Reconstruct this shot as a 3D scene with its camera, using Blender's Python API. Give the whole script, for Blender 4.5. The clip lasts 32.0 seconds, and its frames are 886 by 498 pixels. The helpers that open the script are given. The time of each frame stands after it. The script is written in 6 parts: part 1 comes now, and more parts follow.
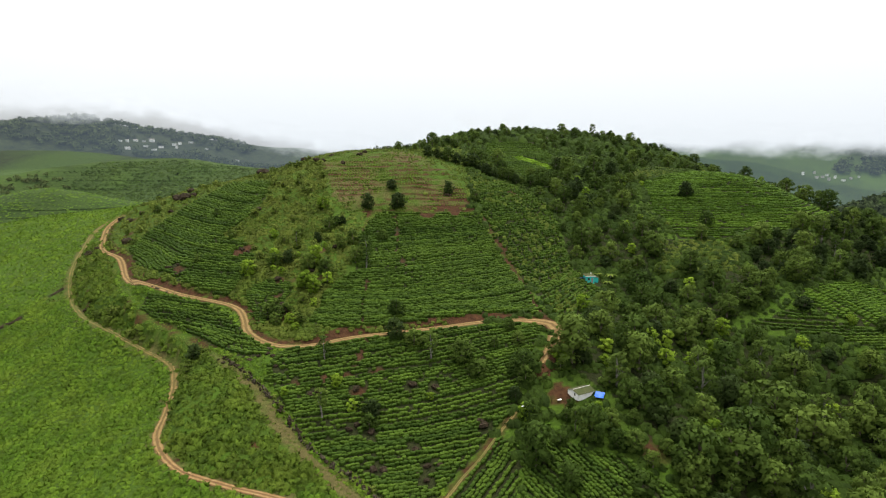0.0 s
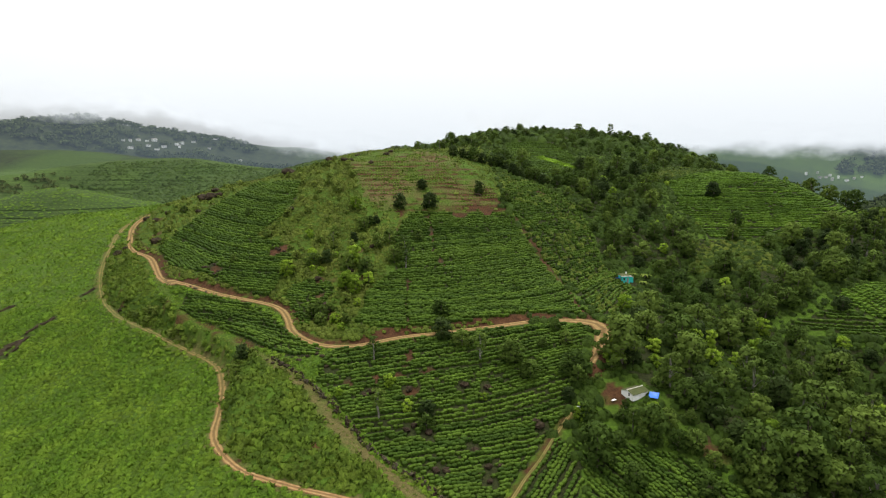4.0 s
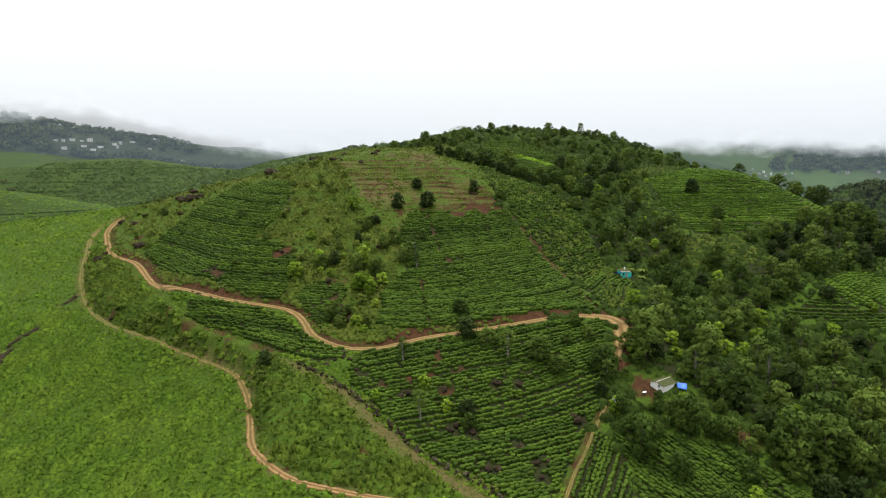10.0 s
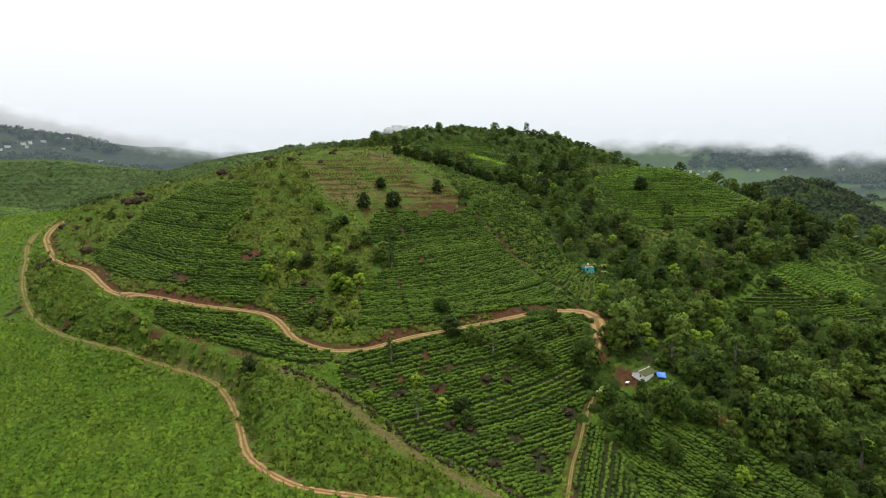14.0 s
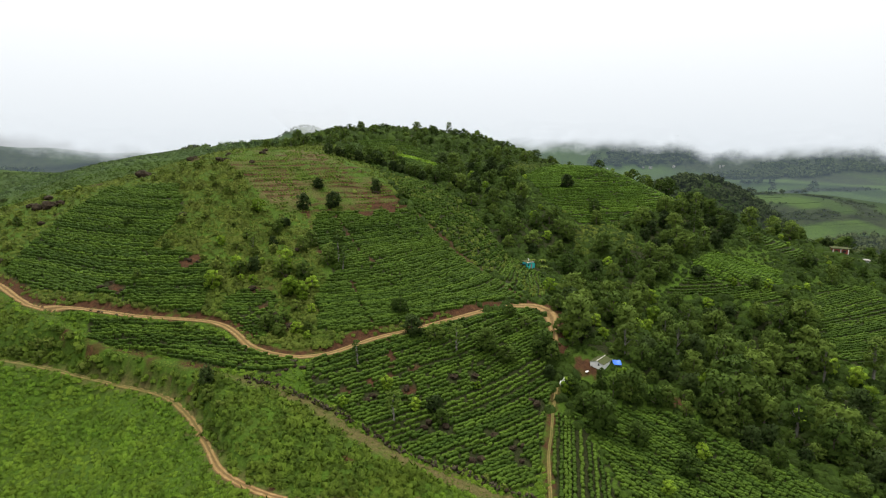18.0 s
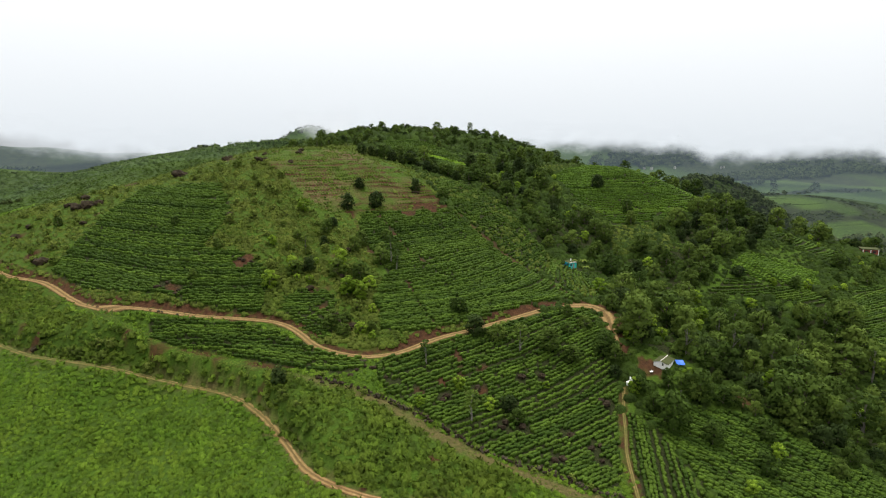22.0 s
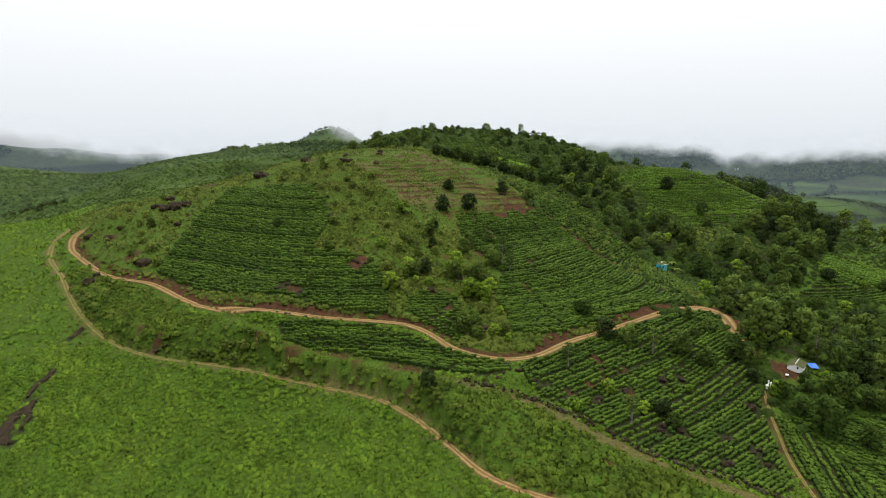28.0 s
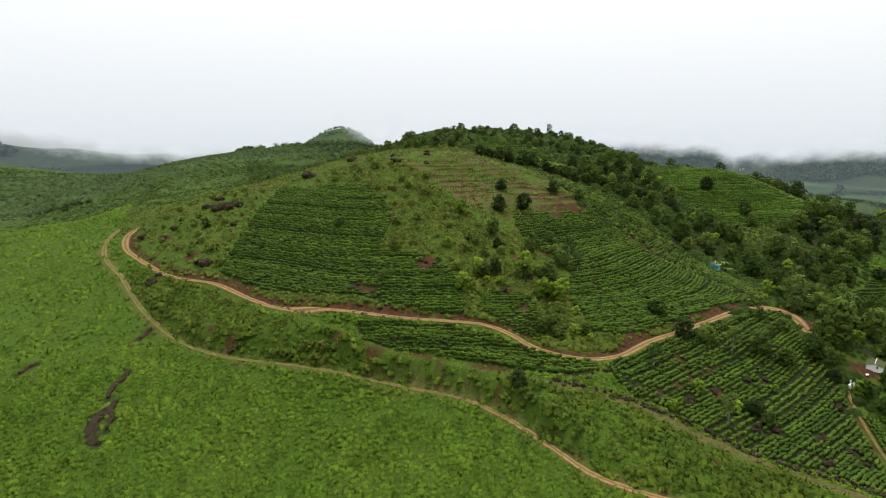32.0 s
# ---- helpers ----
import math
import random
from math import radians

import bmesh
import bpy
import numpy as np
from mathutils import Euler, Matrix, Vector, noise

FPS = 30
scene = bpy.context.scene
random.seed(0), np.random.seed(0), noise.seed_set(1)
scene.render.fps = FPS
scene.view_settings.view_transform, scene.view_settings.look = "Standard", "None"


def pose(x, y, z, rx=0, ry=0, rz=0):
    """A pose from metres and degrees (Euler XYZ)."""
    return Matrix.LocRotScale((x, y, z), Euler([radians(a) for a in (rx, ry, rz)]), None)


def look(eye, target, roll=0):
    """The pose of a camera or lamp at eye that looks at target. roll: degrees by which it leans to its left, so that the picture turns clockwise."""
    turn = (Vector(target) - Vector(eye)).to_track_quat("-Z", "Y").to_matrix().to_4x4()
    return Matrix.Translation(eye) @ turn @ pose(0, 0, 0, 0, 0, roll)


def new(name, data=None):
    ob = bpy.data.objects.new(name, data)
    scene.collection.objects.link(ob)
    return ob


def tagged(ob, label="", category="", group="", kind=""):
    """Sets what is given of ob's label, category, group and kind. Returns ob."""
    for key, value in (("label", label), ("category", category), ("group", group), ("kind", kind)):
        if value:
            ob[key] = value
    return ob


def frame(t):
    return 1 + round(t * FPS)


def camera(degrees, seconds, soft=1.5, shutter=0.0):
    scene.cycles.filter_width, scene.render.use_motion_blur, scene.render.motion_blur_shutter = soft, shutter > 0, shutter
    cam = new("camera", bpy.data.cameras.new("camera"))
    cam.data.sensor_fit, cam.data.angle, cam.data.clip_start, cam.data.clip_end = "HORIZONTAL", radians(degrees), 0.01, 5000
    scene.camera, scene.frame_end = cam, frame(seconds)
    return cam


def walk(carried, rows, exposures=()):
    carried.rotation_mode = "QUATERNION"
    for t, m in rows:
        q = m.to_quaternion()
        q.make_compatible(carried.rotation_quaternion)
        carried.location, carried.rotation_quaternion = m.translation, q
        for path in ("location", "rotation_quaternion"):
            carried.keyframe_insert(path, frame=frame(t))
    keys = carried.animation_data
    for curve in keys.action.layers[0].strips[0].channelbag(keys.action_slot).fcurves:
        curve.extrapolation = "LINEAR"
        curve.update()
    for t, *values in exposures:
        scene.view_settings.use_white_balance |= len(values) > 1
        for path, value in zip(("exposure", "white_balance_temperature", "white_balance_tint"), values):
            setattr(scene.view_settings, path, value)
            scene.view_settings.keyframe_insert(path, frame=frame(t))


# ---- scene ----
# the plan below is drawn in units of 1.5 m; the last lines of the file set it to true size
UNIT = 1.5
cam = camera(71.0, 32.0, soft=1.2)
METRES, EYE, TILT, LEAN, TURN = 90.0 * UNIT, 80.0 * UNIT, -10.2, 0.0, 0.0
ROWS = [
    (0.0, 0.0, 0.0, 0.0, 0.0, 0.0, -0.0),
    (0.5, -0.0118, 0.0007, -0.0003, -0.07, 0.0, 0.02),
    (1.0, -0.0223, 0.0012, -0.0006, -0.12, 0.01, 0.02),
    (1.5, -0.0342, 0.0016, -0.0002, -0.15, -0.01, -0.0),
    (2.0, -0.0455, 0.0018, 0.0001, -0.13, 0.01, -0.0),
    (2.5, -0.0581, 0.0021, 0.0001, -0.1, 0.01, -0.02),
    (3.0, -0.0698, 0.0023, -0.0001, -0.12, 0.01, -0.03),
    (3.5, -0.0832, 0.0026, 0.0, -0.13, 0.0, -0.03),
    (5.5, -0.1331, 0.0036, 0.0006, -0.68, -0.04, 0.12),
    (6.0, -0.1456, 0.0038, 0.0001, -1.26, -0.02, 0.23),
    (6.5, -0.1593, 0.0043, 0.0004, -2.04, -0.06, 0.36),
    (7.0, -0.1718, 0.0049, 0.0004, -2.93, -0.08, 0.55),
    (7.5, -0.1853, 0.006, 0.0008, -3.78, -0.1, 0.7),
    (8.0, -0.1977, 0.0071, 0.0009, -4.44, -0.12, 0.82),
    (8.5, -0.2114, 0.0087, 0.0011, -4.85, -0.14, 0.9),
    (9.0, -0.2241, 0.01, 0.0014, -5.03, -0.15, 0.92),
    (9.5, -0.2378, 0.0115, 0.0014, -5.2, -0.15, 0.95),
    (10.0, -0.2503, 0.0127, 0.0014, -5.24, -0.13, 1.01),
    (10.5, -0.2641, 0.0139, 0.0018, -5.27, -0.13, 0.99),
    (11.0, -0.2762, 0.015, 0.0021, -5.43, -0.13, 0.99),
    (11.5, -0.2893, 0.0161, 0.0021, -5.75, -0.12, 1.06),
    (12.0, -0.3016, 0.0173, 0.0022, -6.47, -0.14, 1.16),
    (12.5, -0.3148, 0.0184, 0.0025, -7.57, -0.19, 1.37),
    (13.0, -0.3274, 0.0198, 0.0026, -8.86, -0.23, 1.61),
    (13.5, -0.341, 0.0217, 0.003, -10.4, -0.29, 1.87),
    (14.0, -0.3532, 0.0238, 0.0034, -11.65, -0.35, 2.08),
    (14.5, -0.3666, 0.0259, 0.0034, -13.05, -0.4, 2.36),
    (16.5, -0.4171, 0.04, 0.0051, -18.37, -0.7, 3.33),
    (17.0, -0.4297, 0.0448, 0.0059, -19.39, -0.77, 3.5),
    (17.5, -0.4419, 0.0496, 0.0065, -19.98, -0.8, 3.58),
    (18.0, -0.4544, 0.0548, 0.0074, -20.34, -0.82, 3.63),
    (18.5, -0.4664, 0.0598, 0.0081, -20.51, -0.82, 3.64),
    (19.0, -0.4799, 0.0653, 0.0086, -20.64, -0.81, 3.64),
    (19.5, -0.4927, 0.0704, 0.0098, -20.7, -0.82, 3.64),
    (20.0, -0.5077, 0.0764, 0.0101, -20.71, -0.8, 3.64),
    (20.5, -0.523, 0.0822, 0.011, -20.72, -0.81, 3.64),
    (21.0, -0.541, 0.0891, 0.0116, -20.71, -0.8, 3.6),
    (21.5, -0.5581, 0.0958, 0.0125, -20.7, -0.8, 3.59),
    (22.0, -0.5774, 0.1034, 0.0138, -20.74, -0.78, 3.57),
    (22.5, -0.5957, 0.1106, 0.0146, -20.73, -0.76, 3.56),
    (23.0, -0.6159, 0.1188, 0.016, -20.71, -0.77, 3.53),
    (23.5, -0.6343, 0.1261, 0.0171, -20.71, -0.77, 3.52),
    (24.0, -0.6546, 0.1342, 0.0186, -20.71, -0.77, 3.48),
    (24.5, -0.673, 0.142, 0.0197, -20.69, -0.74, 3.46),
    (25.0, -0.6932, 0.1504, 0.0212, -20.66, -0.71, 3.43),
    (25.5, -0.7119, 0.1584, 0.0227, -20.61, -0.69, 3.42),
    (27.5, -0.7899, 0.1892, 0.0284, -20.51, -0.65, 3.45),
    (28.0, -0.8104, 0.1974, 0.0302, -20.53, -0.64, 3.45),
    (28.5, -0.8285, 0.2044, 0.0313, -20.51, -0.63, 3.47),
    (29.0, -0.8475, 0.2117, 0.0325, -20.48, -0.63, 3.46),
    (29.5, -0.8649, 0.2185, 0.0339, -20.47, -0.63, 3.44),
    (30.0, -0.8835, 0.2257, 0.0351, -20.44, -0.64, 3.43),
    (30.5, -0.9011, 0.2326, 0.0363, -20.41, -0.63, 3.44),
    (31.0, -0.9195, 0.2397, 0.0374, -20.38, -0.62, 3.39),
    (31.5, -0.9369, 0.2463, 0.0386, -20.44, -0.63, 3.41),
    (32.0, -0.9552, 0.2524, 0.0391, -20.62, -0.62, 3.46),
]
walk(cam, [(t, pose(0, 0, EYE, TILT, LEAN, TURN) @ pose(METRES * x, METRES * y, METRES * z, 90 + pitch, roll, yaw)) for t, x, y, z, yaw, pitch, roll in ROWS],
     [(0.0, 0.04), (6.0, 0.03), (13.0, 0.0), (19.0, -0.06), (25.0, -0.08), (32.0, -0.12)])

# ---------------------------------------------------------------- world and sun
world = bpy.data.worlds.new("overcast_sky")
scene.world = world
world.use_nodes = True
wn = world.node_tree.nodes
wl = world.node_tree.links
wn.clear()
w_out = wn.new("ShaderNodeOutputWorld")
w_sky = wn.new("ShaderNodeTexSky")
w_sky.sky_type, w_sky.sun_disc = "NISHITA", False
w_sky.sun_elevation, w_sky.sun_rotation = radians(76), radians(15)
w_blue = wn.new("ShaderNodeBackground")
w_blue.inputs["Strength"].default_value = 0.02
w_tc = wn.new("ShaderNodeTexCoord")
w_sep = wn.new("ShaderNodeSeparateXYZ")
w_map = wn.new("ShaderNodeMapping")
w_map.inputs["Scale"].default_value = (1.2, 1.2, 5.0)
w_noise = wn.new("ShaderNodeTexNoise")
w_noise.inputs["Scale"].default_value, w_noise.inputs["Detail"].default_value = 1.6, 5.0
w_ramp = wn.new("ShaderNodeValToRGB")
w_ramp.color_ramp.elements[0].position, w_ramp.color_ramp.elements[0].color = 0.0, (0.20, 0.205, 0.21, 1)
w_ramp.color_ramp.elements[1].position, w_ramp.color_ramp.elements[1].color = 1.0, (1.0, 1.0, 0.98, 1)
for w_at, w_tone in ((0.12, 0.26), (0.30, 0.40), (0.60, 0.80)):
    w_el = w_ramp.color_ramp.elements.new(w_at)
    w_el.color = (w_tone, w_tone, w_tone, 1)
w_add = wn.new("ShaderNodeMath")
w_add.operation = "MULTIPLY_ADD"
w_add.inputs[1].default_value, w_add.inputs[2].default_value = 0.14, -0.07
w_sum = wn.new("ShaderNodeMath")
w_cloud = wn.new("ShaderNodeBackground")
w_cloud.inputs["Strength"].default_value = 2.1
w_mix = wn.new("ShaderNodeAddShader")
wl.new(w_tc.outputs["Generated"], w_sep.inputs[0])
wl.new(w_tc.outputs["Generated"], w_map.inputs[0])
wl.new(w_map.outputs[0], w_noise.inputs["Vector"])
wl.new(w_noise.outputs[0], w_add.inputs[0])
wl.new(w_add.outputs[0], w_sum.inputs[0])
wl.new(w_sep.outputs["Z"], w_sum.inputs[1])
wl.new(w_sum.outputs[0], w_ramp.inputs[0])
wl.new(w_ramp.outputs[0], w_cloud.inputs["Color"])
wl.new(w_sky.outputs[0], w_blue.inputs["Color"])
wl.new(w_blue.outputs[0], w_mix.inputs[0])
wl.new(w_cloud.outputs[0], w_mix.inputs[1])
wl.new(w_mix.outputs[0], w_out.inputs[0])

sun = new("sun", bpy.data.lights.new("sun", "SUN"))
sun.data.energy, sun.data.angle, sun.data.color = 3.0, radians(16), (1.0, 0.95, 0.86)
sun.matrix_world = look((20, 70, 300), (0, 0, 0))


# ---------------------------------------------------------------- materials
class Nodes:
    """A node material under construction."""

    def __init__(self, name):
        self.mat = bpy.data.materials.new(name)
        self.mat.use_nodes = True
        self.tree = self.mat.node_tree
        self.tree.nodes.clear()
        self.out = self.tree.nodes.new("ShaderNodeOutputMaterial")

    def put(self, socket, value):
        if isinstance(value, bpy.types.NodeSocket):
            self.tree.links.new(value, socket)
        elif value is not None:
            if hasattr(socket.default_value, "__len__") and len(socket.default_value) == 4 and len(value) == 3:
                value = (*value, 1)
            socket.default_value = value

    def node(self, kind, **inputs):
        n = self.tree.nodes.new("ShaderNode" + kind)
        for key, value in inputs.items():
            self.put(n.inputs[key.replace("_", " ")], value)
        return n

    def where(self):
        return self.node("TexCoord").outputs["Object"]

    def place(self):
        n = self.node("VectorMath", Vector=self.node("NewGeometry").outputs["Position"])
        n.operation = "SCALE"
        n.inputs["Scale"].default_value = 1 / UNIT
        return n.outputs[0]

    def island(self):
        return self.node("NewGeometry").outputs["Random Per Island"]

    def each(self):
        return self.node("ObjectInfo").outputs["Random"]

    def grain(self, scale, detail=4.0, rough=0.55, vector=None):
        return self.node("TexNoise", Vector=vector or self.place(), Scale=scale, Detail=detail, Roughness=rough).outputs[0]

    def attr(self, name):
        n = self.node("Attribute")
        n.attribute_name = name
        return n.outputs["Fac"]

    def ramp(self, fac, *stops):
        n = self.node("ValToRGB", Fac=fac)
        e = n.color_ramp.elements
        while len(e) < len(stops):
            e.new(0.5)
        for el, (pos, col) in zip(e, stops):
            el.position, el.color = pos, (*col, 1)
        return n.outputs[0]

    def mix(self, fac, a, b, blend="MIX"):
        n = self.tree.nodes.new("ShaderNodeMix")
        n.data_type, n.blend_type = "RGBA", blend
        self.put(n.inputs[0], fac)
        self.put(n.inputs[6], a)
        self.put(n.inputs[7], b)
        return n.outputs[2]

    def math(self, op, a, b=None, c=None):
        n = self.tree.nodes.new("ShaderNodeMath")
        n.operation, n.use_clamp = op, False
        for i, v in enumerate((a, b, c)):
            if v is not None:
                self.put(n.inputs[i], v)
        return n.outputs[0]

    def span(self, value, lo, hi, to_lo=0.0, to_hi=1.0):
        n = self.node("MapRange", Value=value)
        for i, v in enumerate((lo, hi, to_lo, to_hi)):
            n.inputs[i + 1].default_value = v
        return n.outputs[0]

    def finish(self, colour, rough=0.8, spec=0.25, bump=None, strength=0.5, depth=0.1, leafy=0.0):
        p = self.node("BsdfPrincipled", Base_Color=colour, Roughness=rough)
        p.inputs["Specular IOR Level"].default_value = spec
        if bump is not None:
            b = self.node("Bump", Height=bump, Strength=strength, Distance=depth)
            self.put(p.inputs["Normal"], b.outputs[0])
        shader = p.outputs[0]
        if leafy:
            t = self.node("BsdfTranslucent", Color=colour)
            m = self.tree.nodes.new("ShaderNodeMixShader")
            m.inputs[0].default_value = leafy
            self.tree.links.new(shader, m.inputs[1])
            self.tree.links.new(t.outputs[0], m.inputs[2])
            shader = m.outputs[0]
        self.tree.links.new(shader, self.out.inputs[0])
        return self.mat


def leaf_material(name, dark, light, warm, leafy=0.25, clump=0.0):
    """Leaves: a tone for each tree, a tone for each leaf clump, patches through the stand."""
    n = Nodes(name)
    tone = n.mix(n.math("MULTIPLY_ADD", n.island(), 0.6, 0.2), dark, light)
    tree = n.mix(n.math("MULTIPLY", n.each(), 0.75), tone, warm)
    patch = n.math("MULTIPLY", n.span(n.grain(0.35, 3.0), 0.3, 0.7, 0.75, 1.25), n.span(n.each(), 0.0, 1.0, 0.75, 1.2))
    grey = n.node("CombineXYZ", X=patch, Y=patch, Z=patch).outputs[0]
    col = n.mix(1.0, tree, grey, "MULTIPLY")
    if not clump:
        return n.finish(col, 0.8, 0.08, leafy=leafy)
    spray = n.grain(clump, 5.0, 0.7)
    tone = n.span(spray, 0.3, 0.7, 0.7, 1.3)
    col = n.mix(1.0, col, n.node("CombineXYZ", X=tone, Y=tone, Z=tone).outputs[0], "MULTIPLY")
    return n.finish(col, 0.8, 0.08, spray, 1.0, 0.3, leafy)


def mound_material(name, dark, light, warm, leafy=0.3, patchy=0.14):
    """Low growth: a tone for each clump, a tone for each leaf, broad drifts over the slope."""
    n = Nodes(name)
    tone = n.mix(n.math("MULTIPLY_ADD", n.island(), 0.36, n.math("MULTIPLY_ADD", n.attr("tone"), 0.30, 0.14)), dark, light)
    tone = n.mix(n.span(n.grain(patchy, 4.0, 0.6), 0.42, 0.68, 0.0, 0.75), tone, warm)
    lean = n.node("Mapping", Vector=n.place(), Scale=(1.0, 0.4, 0.7), Rotation=(0, 0, 0.9)).outputs[0]
    drift = n.span(n.grain(patchy * 4.5, 4.0, 0.6, lean), 0.3, 0.7, 0.62, 1.38)
    blades = n.grain(4.0, 5.0, 0.7, lean)
    drift = n.math("MULTIPLY", drift, n.span(blades, 0.3, 0.7, 0.62, 1.3))
    col = n.mix(1.0, tone, n.node("CombineXYZ", X=drift, Y=drift, Z=drift).outputs[0], "MULTIPLY")
    return n.finish(col, 0.8, 0.08, blades, 1.0, 0.25, leafy)


def ground_material():
    n = Nodes("hill_ground")
    fine, mid_, broad = n.grain(2.2, 6.0, 0.65), n.grain(0.35, 5.0), n.grain(0.03, 4.0)
    grass = n.ramp(fine, (0.25, (0.020, 0.042, 0.004)), (0.5, (0.042, 0.082, 0.007)), (0.75, (0.070, 0.122, 0.011)))
    grass = n.mix(n.span(mid_, 0.35, 0.7, 0.0, 0.45), grass, (0.036, 0.042, 0.009))
    field = n.ramp(n.grain(0.5, 9.0, 0.75), (0.33, (0.008, 0.018, 0.004)), (0.5, (0.028, 0.051, 0.009)), (0.68, (0.056, 0.088, 0.014)))
    field = n.mix(n.span(broad, 0.42, 0.62, 0.0, 0.75), field, n.ramp(n.grain(0.5, 5.0, 0.7), (0.35, (0.022, 0.040, 0.008)), (0.65, (0.048, 0.074, 0.014))))
    field = n.mix(n.span(n.grain(0.009, 3.0), 0.48, 0.6, 0.0, 0.55), field, n.ramp(n.grain(0.7, 6.0, 0.7), (0.35, (0.030, 0.058, 0.009)), (0.65, (0.070, 0.116, 0.015))))
    grass = n.mix(n.attr("far"), grass, field)
    # Near-black ground tone: painted shade beneath trees and in the gaps between tea rows.
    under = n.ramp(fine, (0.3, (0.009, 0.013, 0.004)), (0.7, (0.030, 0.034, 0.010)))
    dry = n.ramp(fine, (0.3, (0.046, 0.042, 0.013)), (0.7, (0.112, 0.094, 0.034)))
    soil = n.ramp(n.grain(1.2, 6.0, 0.7), (0.3, (0.020, 0.010, 0.005)), (0.7, (0.078, 0.036, 0.016)))
    edge = n.math("MULTIPLY", n.math("SUBTRACT", mid_, 0.5), 0.9)

    def mask(name):
        return n.span(n.math("ADD", n.attr(name), edge), 0.3, 0.7)

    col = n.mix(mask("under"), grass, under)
    col = n.mix(mask("wood"), col, n.ramp(n.grain(0.09, 6.0, 0.75), (0.35, (0.006, 0.010, 0.004)), (0.65, (0.032, 0.042, 0.013))))
    lines = n.node("TexWave", Vector=n.place(), Scale=0.16, Distortion=2.2, Detail=3.0)
    lines.bands_direction = "Z"
    lines.inputs["Detail Scale"].default_value = 0.4
    line = n.math("MULTIPLY", n.span(lines.outputs[1], 0.0, 0.22, 0.6, 0.0), n.attr("banks"))
    col = n.mix(line, col, (0.018, 0.028, 0.006))
    col = n.mix(mask("dry"), col, dry)
    col = n.mix(mask("soil"), col, soil)
    return n.finish(col, 0.95, 0.1, fine, 0.9, 0.35)


def soil_road_material():
    n = Nodes("trodden_earth")
    across = n.attr("across")
    rut = n.math("ABSOLUTE", n.math("SUBTRACT", n.math("ABSOLUTE", across), 0.5))
    wear = n.span(n.math("ADD", rut, n.math("MULTIPLY", n.math("SUBTRACT", n.grain(0.9, 5.0), 0.5), 0.5)), 0.12, 0.34)
    earth = n.ramp(n.grain(1.6, 6.0, 0.7), (0.25, (0.16, 0.082, 0.034)), (0.5, (0.235, 0.148, 0.062)), (0.75, (0.325, 0.238, 0.118)))
    loose = n.ramp(n.grain(2.0, 6.0, 0.7), (0.3, (0.085, 0.042, 0.018)), (0.7, (0.165, 0.100, 0.044)))
    grassy = n.ramp(n.grain(3.0, 6.0, 0.7), (0.3, (0.040, 0.055, 0.010)), (0.7, (0.095, 0.10, 0.024)))
    side = n.mix(n.attr("grassy"), loose, grassy)
    earth = n.mix(n.math("MULTIPLY", n.attr("grassy"), n.span(n.grain(0.5, 4.0), 0.35, 0.65, 0.4, 0.95)), earth, grassy)
    return n.finish(n.mix(wear, earth, side), 0.95, 0.1, n.grain(4.0, 6.0, 0.7), 0.6, 0.12)


def stone_material(name, dark, light, moss=0.25):
    n = Nodes(name)
    col = n.ramp(n.grain(1.8, 6.0, 0.65, n.where()), (0.3, dark), (0.7, light))
    col = n.mix(n.span(n.each(), 0, 1, 0.0, 0.35), col, dark)
    lichen = n.span(n.grain(3.5, 5.0, 0.6), 0.55, 0.7, 0.0, moss)
    return n.finish(n.mix(lichen, col, (0.06, 0.06, 0.025)), 0.9, 0.1, n.grain(5.0, 6.0, 0.7), 0.7, 0.15)


def bark_material():
    n = Nodes("bark")
    col = n.ramp(n.grain(2.0, 5.0), (0.3, (0.05, 0.04, 0.03)), (0.7, (0.17, 0.14, 0.11)))
    return n.finish(col, 0.9, 0.15, n.grain(6.0, 4.0), 0.6, 0.05)


def pale_bark_material():
    n = Nodes("pale_bark")
    col = n.ramp(n.grain(1.6, 5.0), (0.3, (0.10, 0.09, 0.075)), (0.7, (0.24, 0.22, 0.19)))
    return n.finish(col, 0.85, 0.2, n.grain(6.0, 4.0), 0.4, 0.03)


def painted(name, colour, worn, rough=0.7, amount=0.35, spec=0.3):
    n = Nodes(name)
    dirt = n.span(n.grain(1.5, 6.0, 0.65), 0.42, 0.72, 0.0, amount)
    return n.finish(n.mix(dirt, colour, worn), rough, spec, n.grain(8.0, 4.0), 0.2, 0.02)


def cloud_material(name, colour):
    # Emission paints cloud and distance haze; cloud shading is a tone rising with height.
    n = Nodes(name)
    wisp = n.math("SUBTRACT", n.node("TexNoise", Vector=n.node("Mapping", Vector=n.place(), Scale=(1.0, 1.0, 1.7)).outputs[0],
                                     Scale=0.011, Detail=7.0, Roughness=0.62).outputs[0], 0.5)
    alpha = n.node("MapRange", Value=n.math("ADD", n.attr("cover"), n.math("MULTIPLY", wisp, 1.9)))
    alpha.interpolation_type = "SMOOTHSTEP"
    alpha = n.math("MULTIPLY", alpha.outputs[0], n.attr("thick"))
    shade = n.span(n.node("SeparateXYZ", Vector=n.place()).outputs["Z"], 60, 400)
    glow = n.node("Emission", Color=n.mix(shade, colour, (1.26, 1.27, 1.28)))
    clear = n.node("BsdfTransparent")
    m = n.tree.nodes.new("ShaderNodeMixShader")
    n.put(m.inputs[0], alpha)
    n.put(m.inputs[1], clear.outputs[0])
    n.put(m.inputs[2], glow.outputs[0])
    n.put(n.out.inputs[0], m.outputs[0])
    return n.mat


